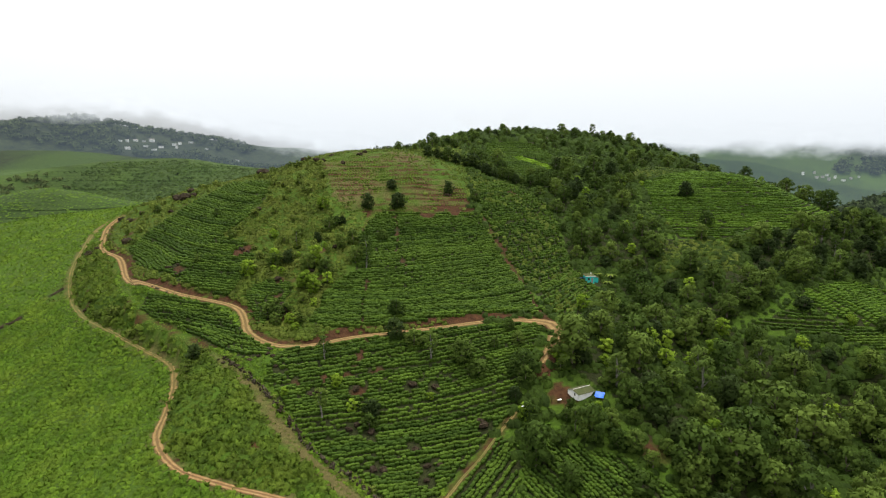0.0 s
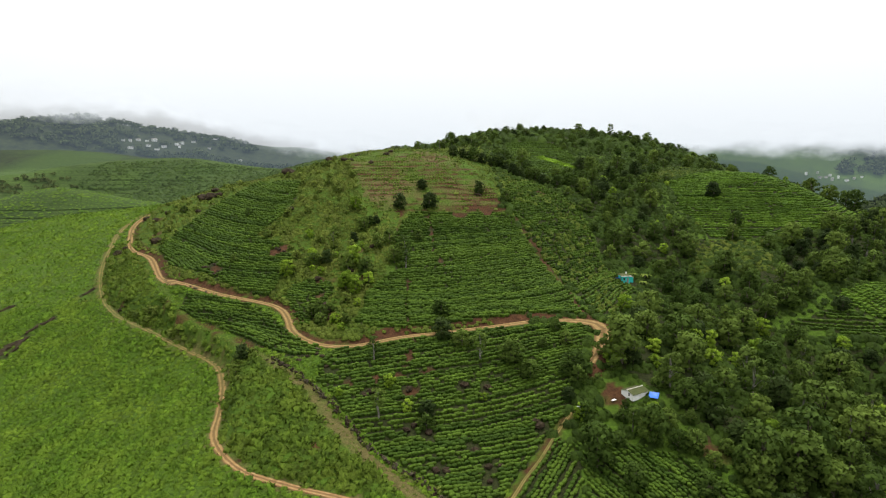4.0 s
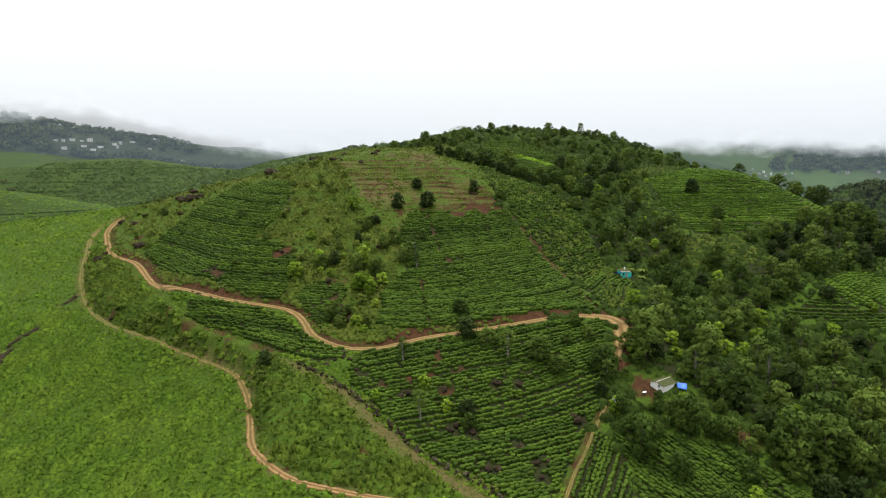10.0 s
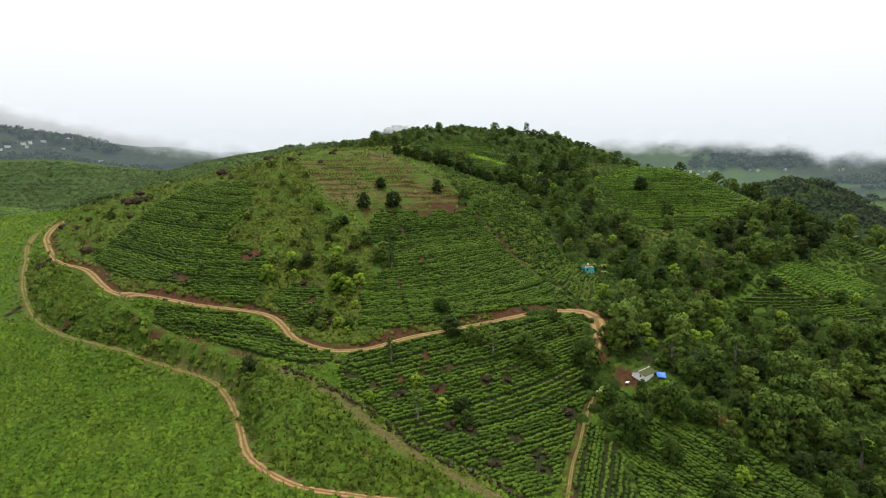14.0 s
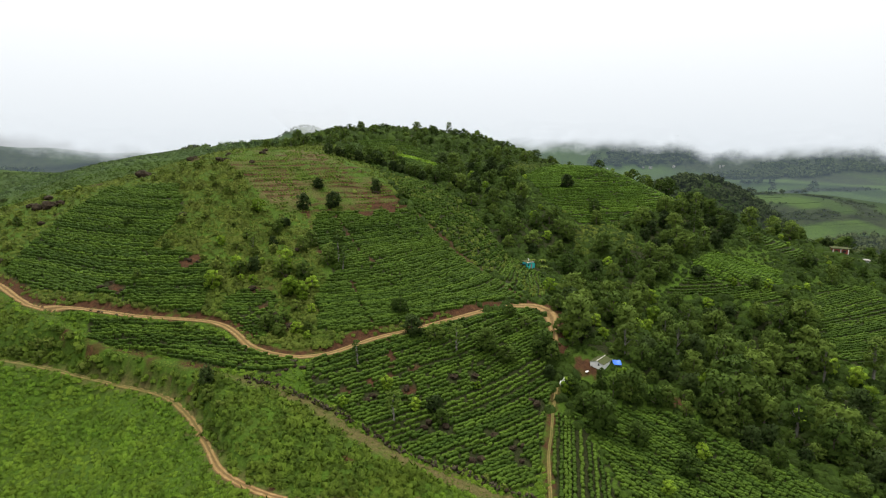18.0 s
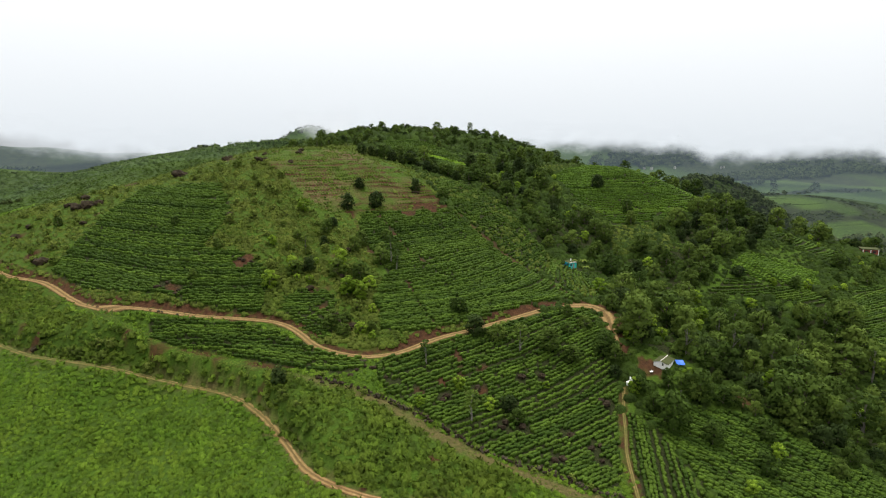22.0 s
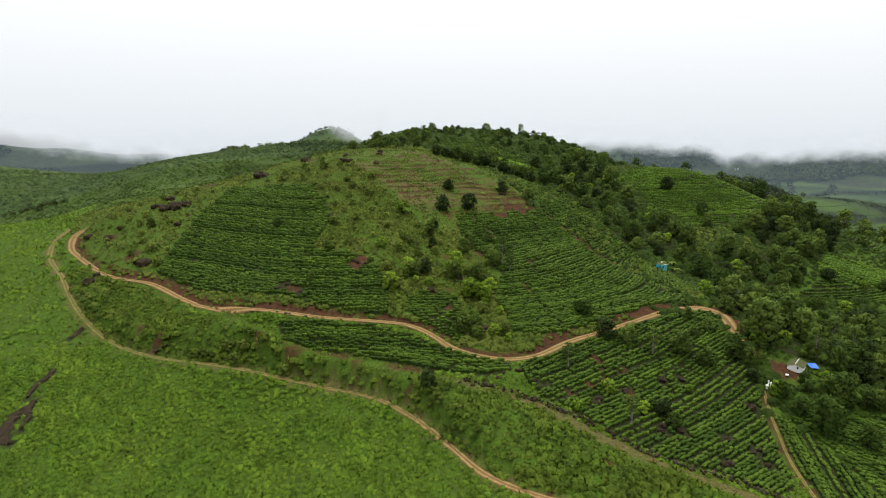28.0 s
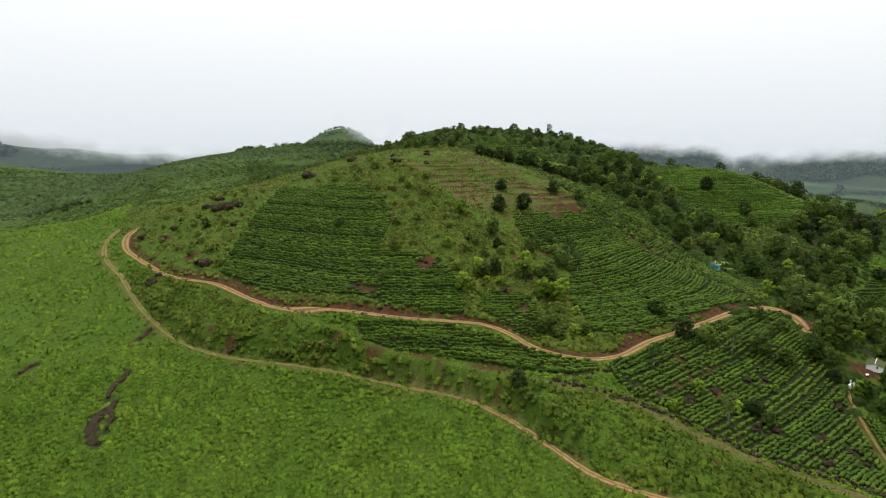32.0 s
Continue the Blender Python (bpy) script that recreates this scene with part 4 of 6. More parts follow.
def plant(kind, x, y, scale=1.0, squeeze=1.0):
    trunk, crown = tree_rng.choice(KINDS[kind])
    name, label, cat, group = WORDS[kind]
    top = tagged(new(name), label, cat, group)
    top.location = (x, y, ground_at(x, y) - 0.05)
    top.rotation_euler = (0, 0, tree_rng.uniform(0, 6.28))
    top.scale = (scale * tree_rng.uniform(0.9, 1.1), scale * tree_rng.uniform(0.9, 1.1), scale * squeeze * tree_rng.uniform(0.9, 1.1))
    new("trunk", trunk).parent = top
    new("crown", crown).parent = top
    return top


def in_plan(x, y, poly):
    hit = False
    for (ax, ay), (bx, by) in zip(poly, poly[1:] + poly[:1]):
        if (ay > y) != (by > y) and x < (bx - ax) * (y - ay) / (by - ay) + ax:
            hit = not hit
    return hit


def scatter(poly, gap, seed, tries=4000):
    """Uneven places in a stretch of the plan, at least a gap apart."""
    r = random.Random(seed)
    xs, ys = [p[0] for p in poly], [p[1] for p in poly]
    cells, out = {}, []
    for _ in range(tries):
        x, y = r.uniform(min(xs), max(xs)), r.uniform(min(ys), max(ys))
        i, j = int(x // gap), int(y // gap)
        if any((px - x) ** 2 + (py - y) ** 2 < gap * gap for a in (i - 1, i, i + 1) for b in (j - 1, j, j + 1) for px, py in cells.get((a, b), ())):
            continue
        if not in_plan(x, y, poly):
            continue
        cells.setdefault((i, j), []).append((x, y))
        out.append((x, y))
    return out


CLEARING = [(24, 122), (34, 122), (41, 140), (41, 148), (32, 148)]
MEADOWS = ([(62, 208), (70, 230), (90, 248), (94, 238), (80, 216)], [(55, 150), (57, 166), (77, 164), (73, 147)])
HOUSE_PLOT = [(146, 138), (166, 138), (174, 150), (162, 162), (150, 156)]
WOOD_HUT = [(10, 93), (13, 99), (19, 104), (24, 100), (30, 92), (40, 80), (58, 62), (50, 56), (38, 68), (28, 78), (22, 82), (12, 84)]
for wood, gap, mix, size in (
    (WOOD_RIDGE, 4.6, ("broad", "broad", "round", "dark", "round", "young"), 1.0),
    (WOOD_VALLEY, 4.9, ("broad", "broad", "broad", "round", "dark", "tall", "young"), 1.25),
    (WOOD_GROVE, 3.8, ("dark", "dark", "broad", "dark", "tall"), 1.0),
    (WOOD_CREST, 4.5, ("round", "round", "dark", "broad", "round"), 0.75),
    (WOOD_HUT, 3.6, ("broad", "round", "round", "dark"), 0.8),
    (WOOD_EAST, 6.8, ("broad", "broad", "dark", "round"), 1.25),
):
    for x, y in scatter(wood, gap, int(gap * 100)):
        if free(x, y) and not in_plan(x, y, CLEARING) and not in_plan(x, y, HOUSE_PLOT) and not any(in_plan(x, y, m) for m in MEADOWS):
            plant(tree_rng.choice(mix), x, y, size * tree_rng.uniform(0.6, 1.2))

# scattered trees on the open parts of the wooded slope
OPEN_SLOPE = [(34, 180), (60, 222), (84, 230), (120, 210), (150, 170), (150, 112), (120, 88), (92, 66), (60, 62), (30, 84), (24, 118), (32, 150)]
WOODS = (WOOD_RIDGE, WOOD_VALLEY, WOOD_GROVE, WOOD_CREST, WOOD_EAST)
for x, y in scatter(OPEN_SLOPE, 4.6, 61):
    if free(x, y) and not any(in_plan(x, y, w) for w in WOODS + MEADOWS):
        plant(tree_rng.choice(("round", "young", "round", "shrub", "shrub", "dark", "broad")), x, y, tree_rng.uniform(0.5, 0.95))
for x, y in scatter([(-44, 146), (-24, 148), (-22, 124), (-26, 110), (-35, 113), (-40, 128)], 5.2, 62):
    if free(x, y):
        plant(tree_rng.choice(("round", "young", "shrub", "shrub", "young")), x, y, tree_rng.uniform(0.35, 0.6))

# trees that stand out, one by one
for kind, x, y, size in (
    ("dark", -19.3, 159, 0.95), ("dark", -11.8, 160.6, 1.0), ("young", -36.6, 132.7, 0.95), ("round", 20.1, 68.7, 0.9), ("young", 14.2, 65.7, 0.7), ("broad", 33.7, 76.4, 1.0), ("tall", 19.5, 85.6, 0.5), ("round", 27.2, 81.6, 0.9), ("round", 22.3, 87.2, 0.6), ("broad", 13.4, 98.0, 0.65), ("round", 13.4, 95.2, 0.85), ("dark", 11.4, 92.4, 0.6), ("young", 21.2, 102.6, 0.9), ("young", -30.3, 156.5, 1.1), ("sparse", -16.4, 131.6, 1.1), ("round", -14, 144, 0.7), ("dark", 1.5, 169, 0.8),
    ("round", 8.5, 167, 0.8), ("dark", -14, 169, 0.75), ("dark", 74.2, 189.5, 1.15), ("round", 73.4, 172, 1.1), ("dark", -8.6, 106.2, 0.95), ("round", -5, 104.2, 0.9),
    ("broad", 3, 100.5, 0.85), ("round", 6, 97.2, 0.9), ("young", -17, 93.4, 0.7), ("young", -13.8, 88.6, 0.65), ("dark", -10.8, 88.2, 0.75), ("round", -10.8, 85.4, 0.6),
    ("sparse", -18, 86.2, 0.95), ("sparse", -20, 100, 0.8), ("sparse", -2, 101.4, 1.0), ("sparse", -33, 138, 0.8), ("young", -24.5, 90.2, 0.5), ("young", -41.3, 128.8, 1.2),
    ("young", -34, 128, 0.6), ("young", -27.4, 130.8, 1.35), ("young", -26.2, 121.7, 1.05), ("young", -39.1, 142.4, 0.75), ("round", -24.4, 126.4, 0.95), ("round", -28.4, 128.6, 0.9),
    ("dark", -33.5, 131.6, 0.75), ("dark", -43.2, 102.6, 0.75), ("round", -23, 137, 0.8), ("round", -27, 146.5, 0.8), ("round", -20.5, 140, 0.85), ("round", -17.5, 136, 0.7),
    ("round", -31.2, 112.6, 0.7), ("young", -28.2, 110.4, 0.7), ("round", -33.2, 113.6, 0.7), ("young", -26.8, 108.2, 0.55), ("round", -8.8, 113, 0.75), ("broad", 13, 79.6, 1.05),
    ("young", 12.6, 88.4, 0.9), ("broad", 16.8, 75.4, 0.7), ("round", 26, 74.4, 0.9), ("young", 25, 71, 0.8), ("broad", 48, 88.6, 1.2), ("round", 32, 66.4, 0.8), ("young", 97, 125, 0.9),
    ("broad", 94, 114, 1.0), ("broad", 21.4, 83.6, 0.95), ("round", 18.6, 87.4, 0.6), ("tall", 86, 108, 1.0), ("round", 13.2, 104.6, 0.65), ("round", 11.8, 97, 0.8),
    ("young", 19.8, 99.6, 0.95), ("round", 110, 172, 0.9), ("sparse", 90.5, 304, 1.2), ("tall", 66.8, 283, 0.8), ("round", -55, 136.4, 0.5), ("round", -50, 145, 0.6), ("round", 37, 106, 0.9),
    ("round", 19.6, 89.2, 0.55), ("young", 23.4, 88.4, 0.7), ("round", 26.6, 94.2, 0.8), ("broad", 29, 90.4, 0.8), ("round", 16.4, 95, 0.5),
    ("dark", -24.6, 150.6, 0.55), ("round", 12, 109, 0.6), ("young", -2, 92.4, 0.45), ("round", -58.5, 160, 0.6), ("round", -86.4, 187, 0.6), ("round", 9, 104, 0.55),
    ("young", -28, 122.1, 1.15), ("young", -25.7, 120.1, 0.95), ("young", -23.4, 123, 0.9), ("broad", -18.8, 131.2, 0.65), ("sparse", -16.2, 128.7, 0.9), ("dark", -28.7, 140.3, 0.55),
    ("round", -26, 149.3, 0.7), ("shrub", -29.8, 115, 0.8), ("round", -31.2, 111.2, 0.6), ("round", -32.1, 115.8, 0.55), ("round", -9.5, 114.1, 0.55), ("round", -36.2, 131.2, 0.8),
):
    plant(kind, x, y, size)

for x, y in spline([(-4, 204), (4.7, 200.3), (13, 193.4), (22, 192), (31, 193), (40, 188.5)], 2.3):
    plant(tree_rng.choice(("dark", "broad", "dark", "round")), x + tree_rng.uniform(-1, 1), y + tree_rng.uniform(-1.2, 1.2), tree_rng.uniform(0.6, 0.95))
for x, y in spline([(-34, 250), (-18, 256), (-4, 262), (8, 268), (20, 274)], 2.6):
    plant("sparse", x + tree_rng.uniform(-1.5, 1.5), y + tree_rng.uniform(-5, 5), tree_rng.uniform(0.45, 0.85))

# shrubs and small trees of the scrubby spur between the tea fields
SPUR = [(-58, 192), (-42, 196), (-33, 178), (-30, 158), (-23, 148), (-24, 126), (-28, 109), (-36, 114), (-38, 122), (-41, 132), (-45, 142), (-52, 148), (-46, 160), (-47, 174)]
KNOB = [(-98, 196), (-88, 212), (-70, 206), (-66, 196), (-76, 178), (-84, 166), (-96, 176)]
BANKSIDE = [(-80, 136), (-70, 128), (-60, 119), (-50, 112), (-44, 104), (-41, 94), (-46, 103), (-52, 110.5), (-60, 117.5), (-69, 124), (-78, 133)]
for area, gap, seed, size in ((SPUR, 3.8, 3, 0.8), (KNOB, 4.0, 4, 0.8), (BANKSIDE, 1.7, 5, 0.85)):
    for x, y in scatter(area, gap, seed):
        if free(x, y):
            plant("shrub", x, y, size * tree_rng.uniform(0.6, 1.5))


# ---------------------------------------------------------------- grass and undergrowth
grass_rng = np.random.default_rng(11)


def even_places(x0, x1, y0, y1, step, poly=None, margin=0.1, fields=False):
    """Places on a shaken grid, off the roads and out of the tea."""
    x, y = np.meshgrid(np.arange(x0, x1, step), np.arange(y0, y1, step))
    x, y = x.ravel() + grass_rng.uniform(-0.55, 0.55, x.size) * step, y.ravel() + grass_rng.uniform(-0.55, 0.55, x.size) * step
    ok = np.ones(len(x), bool)
    if poly is not None:
        ok &= inside(x, y, poly)
    if not fields:
        ok &= ~field_mask(x, y)
    ok &= ~(inside(x, y, YARD_BARE) | inside(x, y, HUT_YARD))
    x, y = x[ok], y[ok]
    ok = np.hypot(x - 19.6, y - 112) > 2.6
    for px, py in STREAK:
        ok &= np.hypot((x - px) * 1.3, (y - py) * 0.8) > 1.1
    ragged = 0.95 + 0.5 * rough(x, y, 2, 68)
    for px, py, pr in BARE:
        ok &= np.hypot(x - px, y - py) > pr * ragged
    for k, (line, _, half) in enumerate(ROADS):
        if k != 2:
            away, side, _ = beside(x, y, line)
            bank = 0.5 + 1.3 * rough(x, y, 6, 66) if k == 0 else 0.0
            ok &= away > half + margin + 0.25 * rough(x, y, 3, 58) + np.maximum(bank, 0) * (side > 0)
    return x[ok], y[ok]


def mounds(name, x, y, size, cards, material, label, category, tall=0.75, leaf=0.32, thin=0.0):
    """A carpet of low leafy clumps, all in one mesh."""
    n = len(x)
    z = on_ground(x, y)
    d = grass_rng.normal(0, 1, (n, cards, 3))
    d /= np.linalg.norm(d, axis=2)[..., None]
    d[..., 2] = np.abs(d[..., 2])
    c = np.stack([x, y, z - 0.05], 1)[:, None] + d * size[:, None, None] * np.array([1, 1, tall]) * grass_rng.uniform(0.7, 1.12, (n, cards, 1))
    v, f = leaf_cards(c.reshape(-1, 3), (d + np.array([0, 0, 0.35])).reshape(-1, 3), np.repeat(size * leaf, cards), 7, thin)
    ring = 5
    a = np.arange(ring) * 2 * math.pi / ring
    core = np.concatenate([np.stack([np.cos(a), np.sin(a), a * 0 - 0.25], 1), np.stack([0.72 * np.cos(a + 0.5), 0.72 * np.sin(a + 0.5), a * 0 + 0.62 * tall], 1), [[0, 0, 0.9 * tall]]])
    dome = core[None] * (0.8 if thin else 1.0) * size[:, None, None] * (1 + grass_rng.uniform(-0.32, 0.32, (n, len(core), 1))) + np.stack([x, y, z], 1)[:, None]
    sides = [(i, (i + 1) % ring, ring + i) for i in range(ring)] + [((i + 1) % ring, ring + (i + 1) % ring, ring + i) for i in range(ring)] + [(ring + i, ring + (i + 1) % ring, 2 * ring) for i in range(ring)]
    df = np.array(sides)[None] + (np.arange(n) * len(core))[:, None, None]
    facing = core / np.linalg.norm(core, axis=1)[:, None] + np.array([0, 0, 2.2 if thin else 0.9])
    me = quick_mesh(name, np.concatenate([dome.reshape(-1, 3), v]), np.concatenate([df.reshape(-1, 3), f + n * len(core)]), material)
    round_off(me, np.concatenate([np.tile(facing, (n, 1)), np.repeat((d + np.array([0, 0, 0.9 if thin else 0.3])).reshape(-1, 3), 3, 0)]))
    tone = grass_rng.random(n)
    store(me, "tone", np.concatenate([np.repeat(tone, len(core)), np.repeat(tone, cards * 3)]))
    return tagged(new(name, me), label, category, kind="stuff")


SCRUB_BANK = [(-105, 179), (-100.7, 165), (-94.2, 152.5), (-84.8, 140), (-76, 129.5), (-67.5, 121.8), (-58.8, 115.4), (-50.4, 108.8), (-46.2, 101), (-43.6, 92), (-41.4, 83.5), (-35.5, 76), (-28, 72.8),
              (-14, 72.6), (-19.2, 78.2), (-25.3, 84.8), (-30.5, 92.2), (-36, 97.6), (-42.8, 105), (-50.8, 112.6), (-59, 119), (-63.6, 123.4), (-70.6, 131.8), (-78.3, 145), (-88, 162), (-97, 178)]
gx_, gy_ = even_places(-165, 0, 58, 150, 0.85)
keep_ = ((gx_ < -20) | (gy_ < 113)) & (beside(gx_, gy_, ROADS[2][0])[0] > 0.85 + 0.6 * rough(gx_, gy_, 4, 51)) & ~inside(gx_, gy_, SCRUB_BANK) & ~inside(gx_, gy_, SPUR)
gx_, gy_ = gx_[keep_], gy_[keep_]
over_road = (gx_ > -84) & (gy_ > np.interp(gx_, (-84.5, -75.5, -67.5, -57, -48, -41, -35.5, -30, -24, -16, -8), (159.5, 144.5, 134.5, 126.8, 122.7, 119, 109, 104.3, 103.6, 106.2, 107.9)))
mounds("undergrowth", gx_[over_road], gy_[over_road], 0.6 * (1 + 0.5 * rough(gx_[over_road], gy_[over_road], 3, 52)), 12, M_WEEDS, "dull green weeds along the road below the tea", "undergrowth", 0.7, 0.3)
gx_, gy_ = gx_[~over_road], gy_[~over_road]
tufts_size = 0.6 * (1 + 0.32 * rough(gx_, gy_, 2.2, 52) + 0.22 * rough(gx_, gy_, 11, 53))
mounds("grass", gx_, gy_, tufts_size, 10, M_CARPET, "bright green ferny grass over the near slope", "grass", 0.55, 0.5, 0.3)
gx_, gy_ = even_places(-190, 70, -60, 58, 3.3)
mounds("grass", gx_, gy_, 1.9 * (1 + 0.3 * rough(gx_, gy_, 6, 53)), 4, M_CARPET, "green ferny grass on the slope below", "grass", 0.35, 0.3)
gx_, gy_ = even_places(-110, -12, 70, 182, 1.05, SCRUB_BANK)
keep_ = beside(gx_, gy_, ROADS[2][0])[0] > 0.85 + 0.6 * rough(gx_, gy_, 4, 51)
gx_, gy_ = gx_[keep_], gy_[keep_]
mounds("undergrowth", gx_, gy_, 0.84 * (1 + 0.5 * rough(gx_, gy_, 3.5, 59)), 18, M_BANK, "lush bushy scrub on the bank above the track", "undergrowth", 0.7, 0.36, 0.5)
gx_, gy_ = even_places(-80, -8, 70, 146, 0.5)
away, _, along_ = beside(gx_, gy_, ROADS[2][0])
keep_ = (away < 1.1) & (grass_rng.random(len(gx_)) < np.where(along_ < 0.6 * len(ROADS[2][0]), 0.75, 0.22))
mounds("grass", gx_[keep_], gy_[keep_], np.full(keep_.sum(), 0.22), 8, M_WEEDS, "short trodden grass on the shelf above the bank", "grass", 0.5, 0.6, 0.35)
gx_, gy_ = even_places(-200, 14, 150, 264, 1.45)
keep_ = ~inside(gx_, gy_, SPUR) & ~(inside(gx_, gy_, TERRACED) & (rough(gx_, gy_, 4, 60) < 0.62))
gx_, gy_ = gx_[keep_], gy_[keep_]
fresh = gx_ + 0.12 * (gy_ - 150) + 4 * rough(gx_, gy_, 9, 67) < -98
for part_, leaf_, words in ((fresh, M_CARPET, "bright green grass falling away beside the hill"), (~fresh, M_WEEDS, "green hill grass and low weeds on the upper slope")):
    mounds("grass", gx_[part_], gy_[part_], 0.8 * (1 + 0.5 * rough(gx_[part_], gy_[part_], 4, 54)), 5, leaf_, words, "grass", 0.5, 0.5, 0.34)
gx_, gy_ = even_places(-330, -40, 264, 440, 2.6)
# The ellipse puts brighter grass on the knoll: its lit look is painted in.
near_ = (gy_ < 302 + 6 * rough(gx_, gy_, 20, 69)) & (gx_ < -112) | (((gx_ + 246) / 62) ** 2 + ((gy_ - 386) / 34) ** 2 < 1)
mounds("grass", gx_[near_], gy_[near_], 1.3 * (1 + 0.5 * rough(gx_[near_], gy_[near_], 7, 54)), 4, M_CARPET, "bright green grass over the rim of the slope, and on a knoll toned lighter as if lit", "grass", 0.3, 0.34, 0.34)
mounds("grass", gx_[~near_], gy_[~near_], 1.35 * (1 + 0.5 * rough(gx_[~near_], gy_[~near_], 7, 54)), 3, M_FARGRASS, "green grass on the back slopes", "grass", 0.14)
gx_, gy_ = even_places(-330, 130, 440, 610, 4.4)
mounds("grass", gx_, gy_, 1.9 * (1 + 0.5 * rough(gx_, gy_, 12, 54)), 3, M_FARGRASS, "rough scrubby grass on the back peak", "grass", 0.4)
M_SPUR = mound_material("spur_grass", (0.030, 0.049, 0.007), (0.106, 0.143, 0.018), (0.112, 0.134, 0.022), 0.3, 0.11)
gx_, gy_ = even_places(-60, -18, 106, 200, 1.0, SPUR)
mounds("undergrowth", gx_, gy_, 0.68 * (1 + 0.6 * rough(gx_, gy_, 4, 55)), 14, M_SPUR, "yellow-green weeds and low scrub on the spur", "undergrowth", 0.7, 0.4, 0.4)
gx_, gy_ = even_places(8, 150, 56, 262, 1.6)
mounds("undergrowth", gx_, gy_, 1.0 * (1 + 0.6 * rough(gx_, gy_, 5, 57)), 7, M_SCRUB, "leafy scrub and undergrowth on the wooded slope", "undergrowth", 0.9, 0.3)
for meadow in MEADOWS:
    gx_, gy_ = even_places(54, 96, 146, 250, 1.2, meadow)
    mounds("grass", gx_, gy_, 0.9 * (1 + 0.5 * rough(gx_, gy_, 5, 57)), 8, M_SPUR, "pale green weedy clearing between trees", "grass", 0.8, 0.3)
gx_, gy_ = even_places(8, 34, 116, 192, 2.0, FIELD_EDGE, 0.1, True)
mounds("undergrowth", gx_, gy_, 0.6 * (1 + 0.6 * rough(gx_, gy_, 4, 56)), 14, M_WEEDS, "weeds grown up between tea rows", "undergrowth", 1.1, 0.34)
gx_, gy_ = even_places(-60, 330, 262, 420, 3.4)
mounds("undergrowth", gx_, gy_, 2.0 * (1 + 0.6 * rough(gx_, gy_, 9, 57)), 4, M_SCRUB, "scrub behind the crest", "undergrowth", 0.9, 0.3)
gx_, gy_ = even_places(150, 330, 60, 300, 3.2)
mounds("undergrowth", gx_, gy_, 2.0 * (1 + 0.6 * rough(gx_, gy_, 9, 57)), 4, M_SCRUB, "scrub down in the valley", "undergrowth", 0.9, 0.3)
crop_rows = [np.array(p) for p in contour_rows(TERRACED, 1.25, 0.8)]
gx_, gy_ = np.concatenate([p[:, 0] for p in crop_rows]), np.concatenate([p[:, 1] for p in crop_rows])
keep_ = grass_rng.random(len(gx_)) < 0.62 + 0.4 * rough(gx_, gy_, 9, 62)
mounds("terrace_plants", gx_[keep_], gy_[keep_], 0.3 * (1 + 0.6 * rough(gx_[keep_], gy_[keep_], 3, 61)), 9, M_BANK, "thin lines of weeds along the bare terraces", "plants", 0.9, 0.4)


# ---------------------------------------------------------------- cloud and painted haze
def cloud_bank(name, radius, az0, az1, base, soft_, thick, top=520, vapour=None):
    """A curved glowing sheet, painted as low cloud and haze: az in degrees from north to the east, base(az): the height
    of its lower edge.
    """
    az = np.radians(np.linspace(az0, az1, 120))
    u = np.linspace(0, 1, 40)
    low = np.array([base(math.degrees(a)) for a in az]) - soft_ * 1.5
    zz = low[:, None] + (top - low[:, None]) * u[None] ** 1.8
    P = np.stack([np.repeat((radius * np.sin(az))[:, None], 40, 1), np.repeat((100 + radius * np.cos(az))[:, None], 40, 1), zz], -1)
    i = np.arange(120 * 40).reshape(120, 40)
    f = np.stack([i[:-1, :-1], i[1:, :-1], i[1:, 1:], i[:-1, 1:]], -1).reshape(-1, 4)
    me = quick_mesh(name, P.reshape(-1, 3), f, vapour or M_CLOUD, True)
    store(me, "cover", ((zz - low[:, None]) / (soft_ * 3)).ravel())
    ends = np.minimum(1, np.minimum(np.arange(120), 119 - np.arange(120)) / 30.0)
    fade = 1 - smooth(0.35, 0.95, u) if top < 200 else np.ones(40)
    store(me, "thick", (thick * ends[:, None] * fade[None]).ravel())
    return tagged(new(name, me), "glowing sheet painted as low cloud and distance haze before the far hills", "cloud", kind="structure")


CLOUD_EDGE = ((-80, 96), (-36, 120), (-27, 118), (-22, 92), (-19, 76), (-12, 48), (0, 40), (20, 52), (31, 60), (38, 58), (43, 66), (45.6, 34), (48, 44), (54, 52), (60, 48), (100, 50))


def cloud_base(lift):
    """Height of the lower edge of the cloud, by the way one looks."""
    return lambda a: lift + float(np.interp(a, [p[0] for p in CLOUD_EDGE], [p[1] for p in CLOUD_EDGE]))


cloud_bank("backdrop_cloud", 1150, -75, 100, cloud_base(0), 12, 1.0)
cloud_bank("backdrop_cloud", 1000, -75, 100, cloud_base(24), 16, 0.75)
# Thin blue glowing sheets that paint distance haze over the land behind them.
cloud_bank("backdrop_haze_glow", 980, -75, 100, lambda a: -160.0, 30, 0.075, vapour=M_HAZE_GLOW)
cloud_bank("backdrop_haze_glow", 620, -75, 100, lambda a: -160.0, 30, 0.024, vapour=M_HAZE_GLOW)
cloud_bank("backdrop_haze_glow", 345, -75, 100, lambda a: -160.0, 30, 0.014, vapour=M_HAZE_GLOW)
cloud_bank("backdrop_cloud", 425, 1, 10, lambda a: 79 + 0.9 * abs(a - 5.5) ** 2, 5, 0.8, 112)


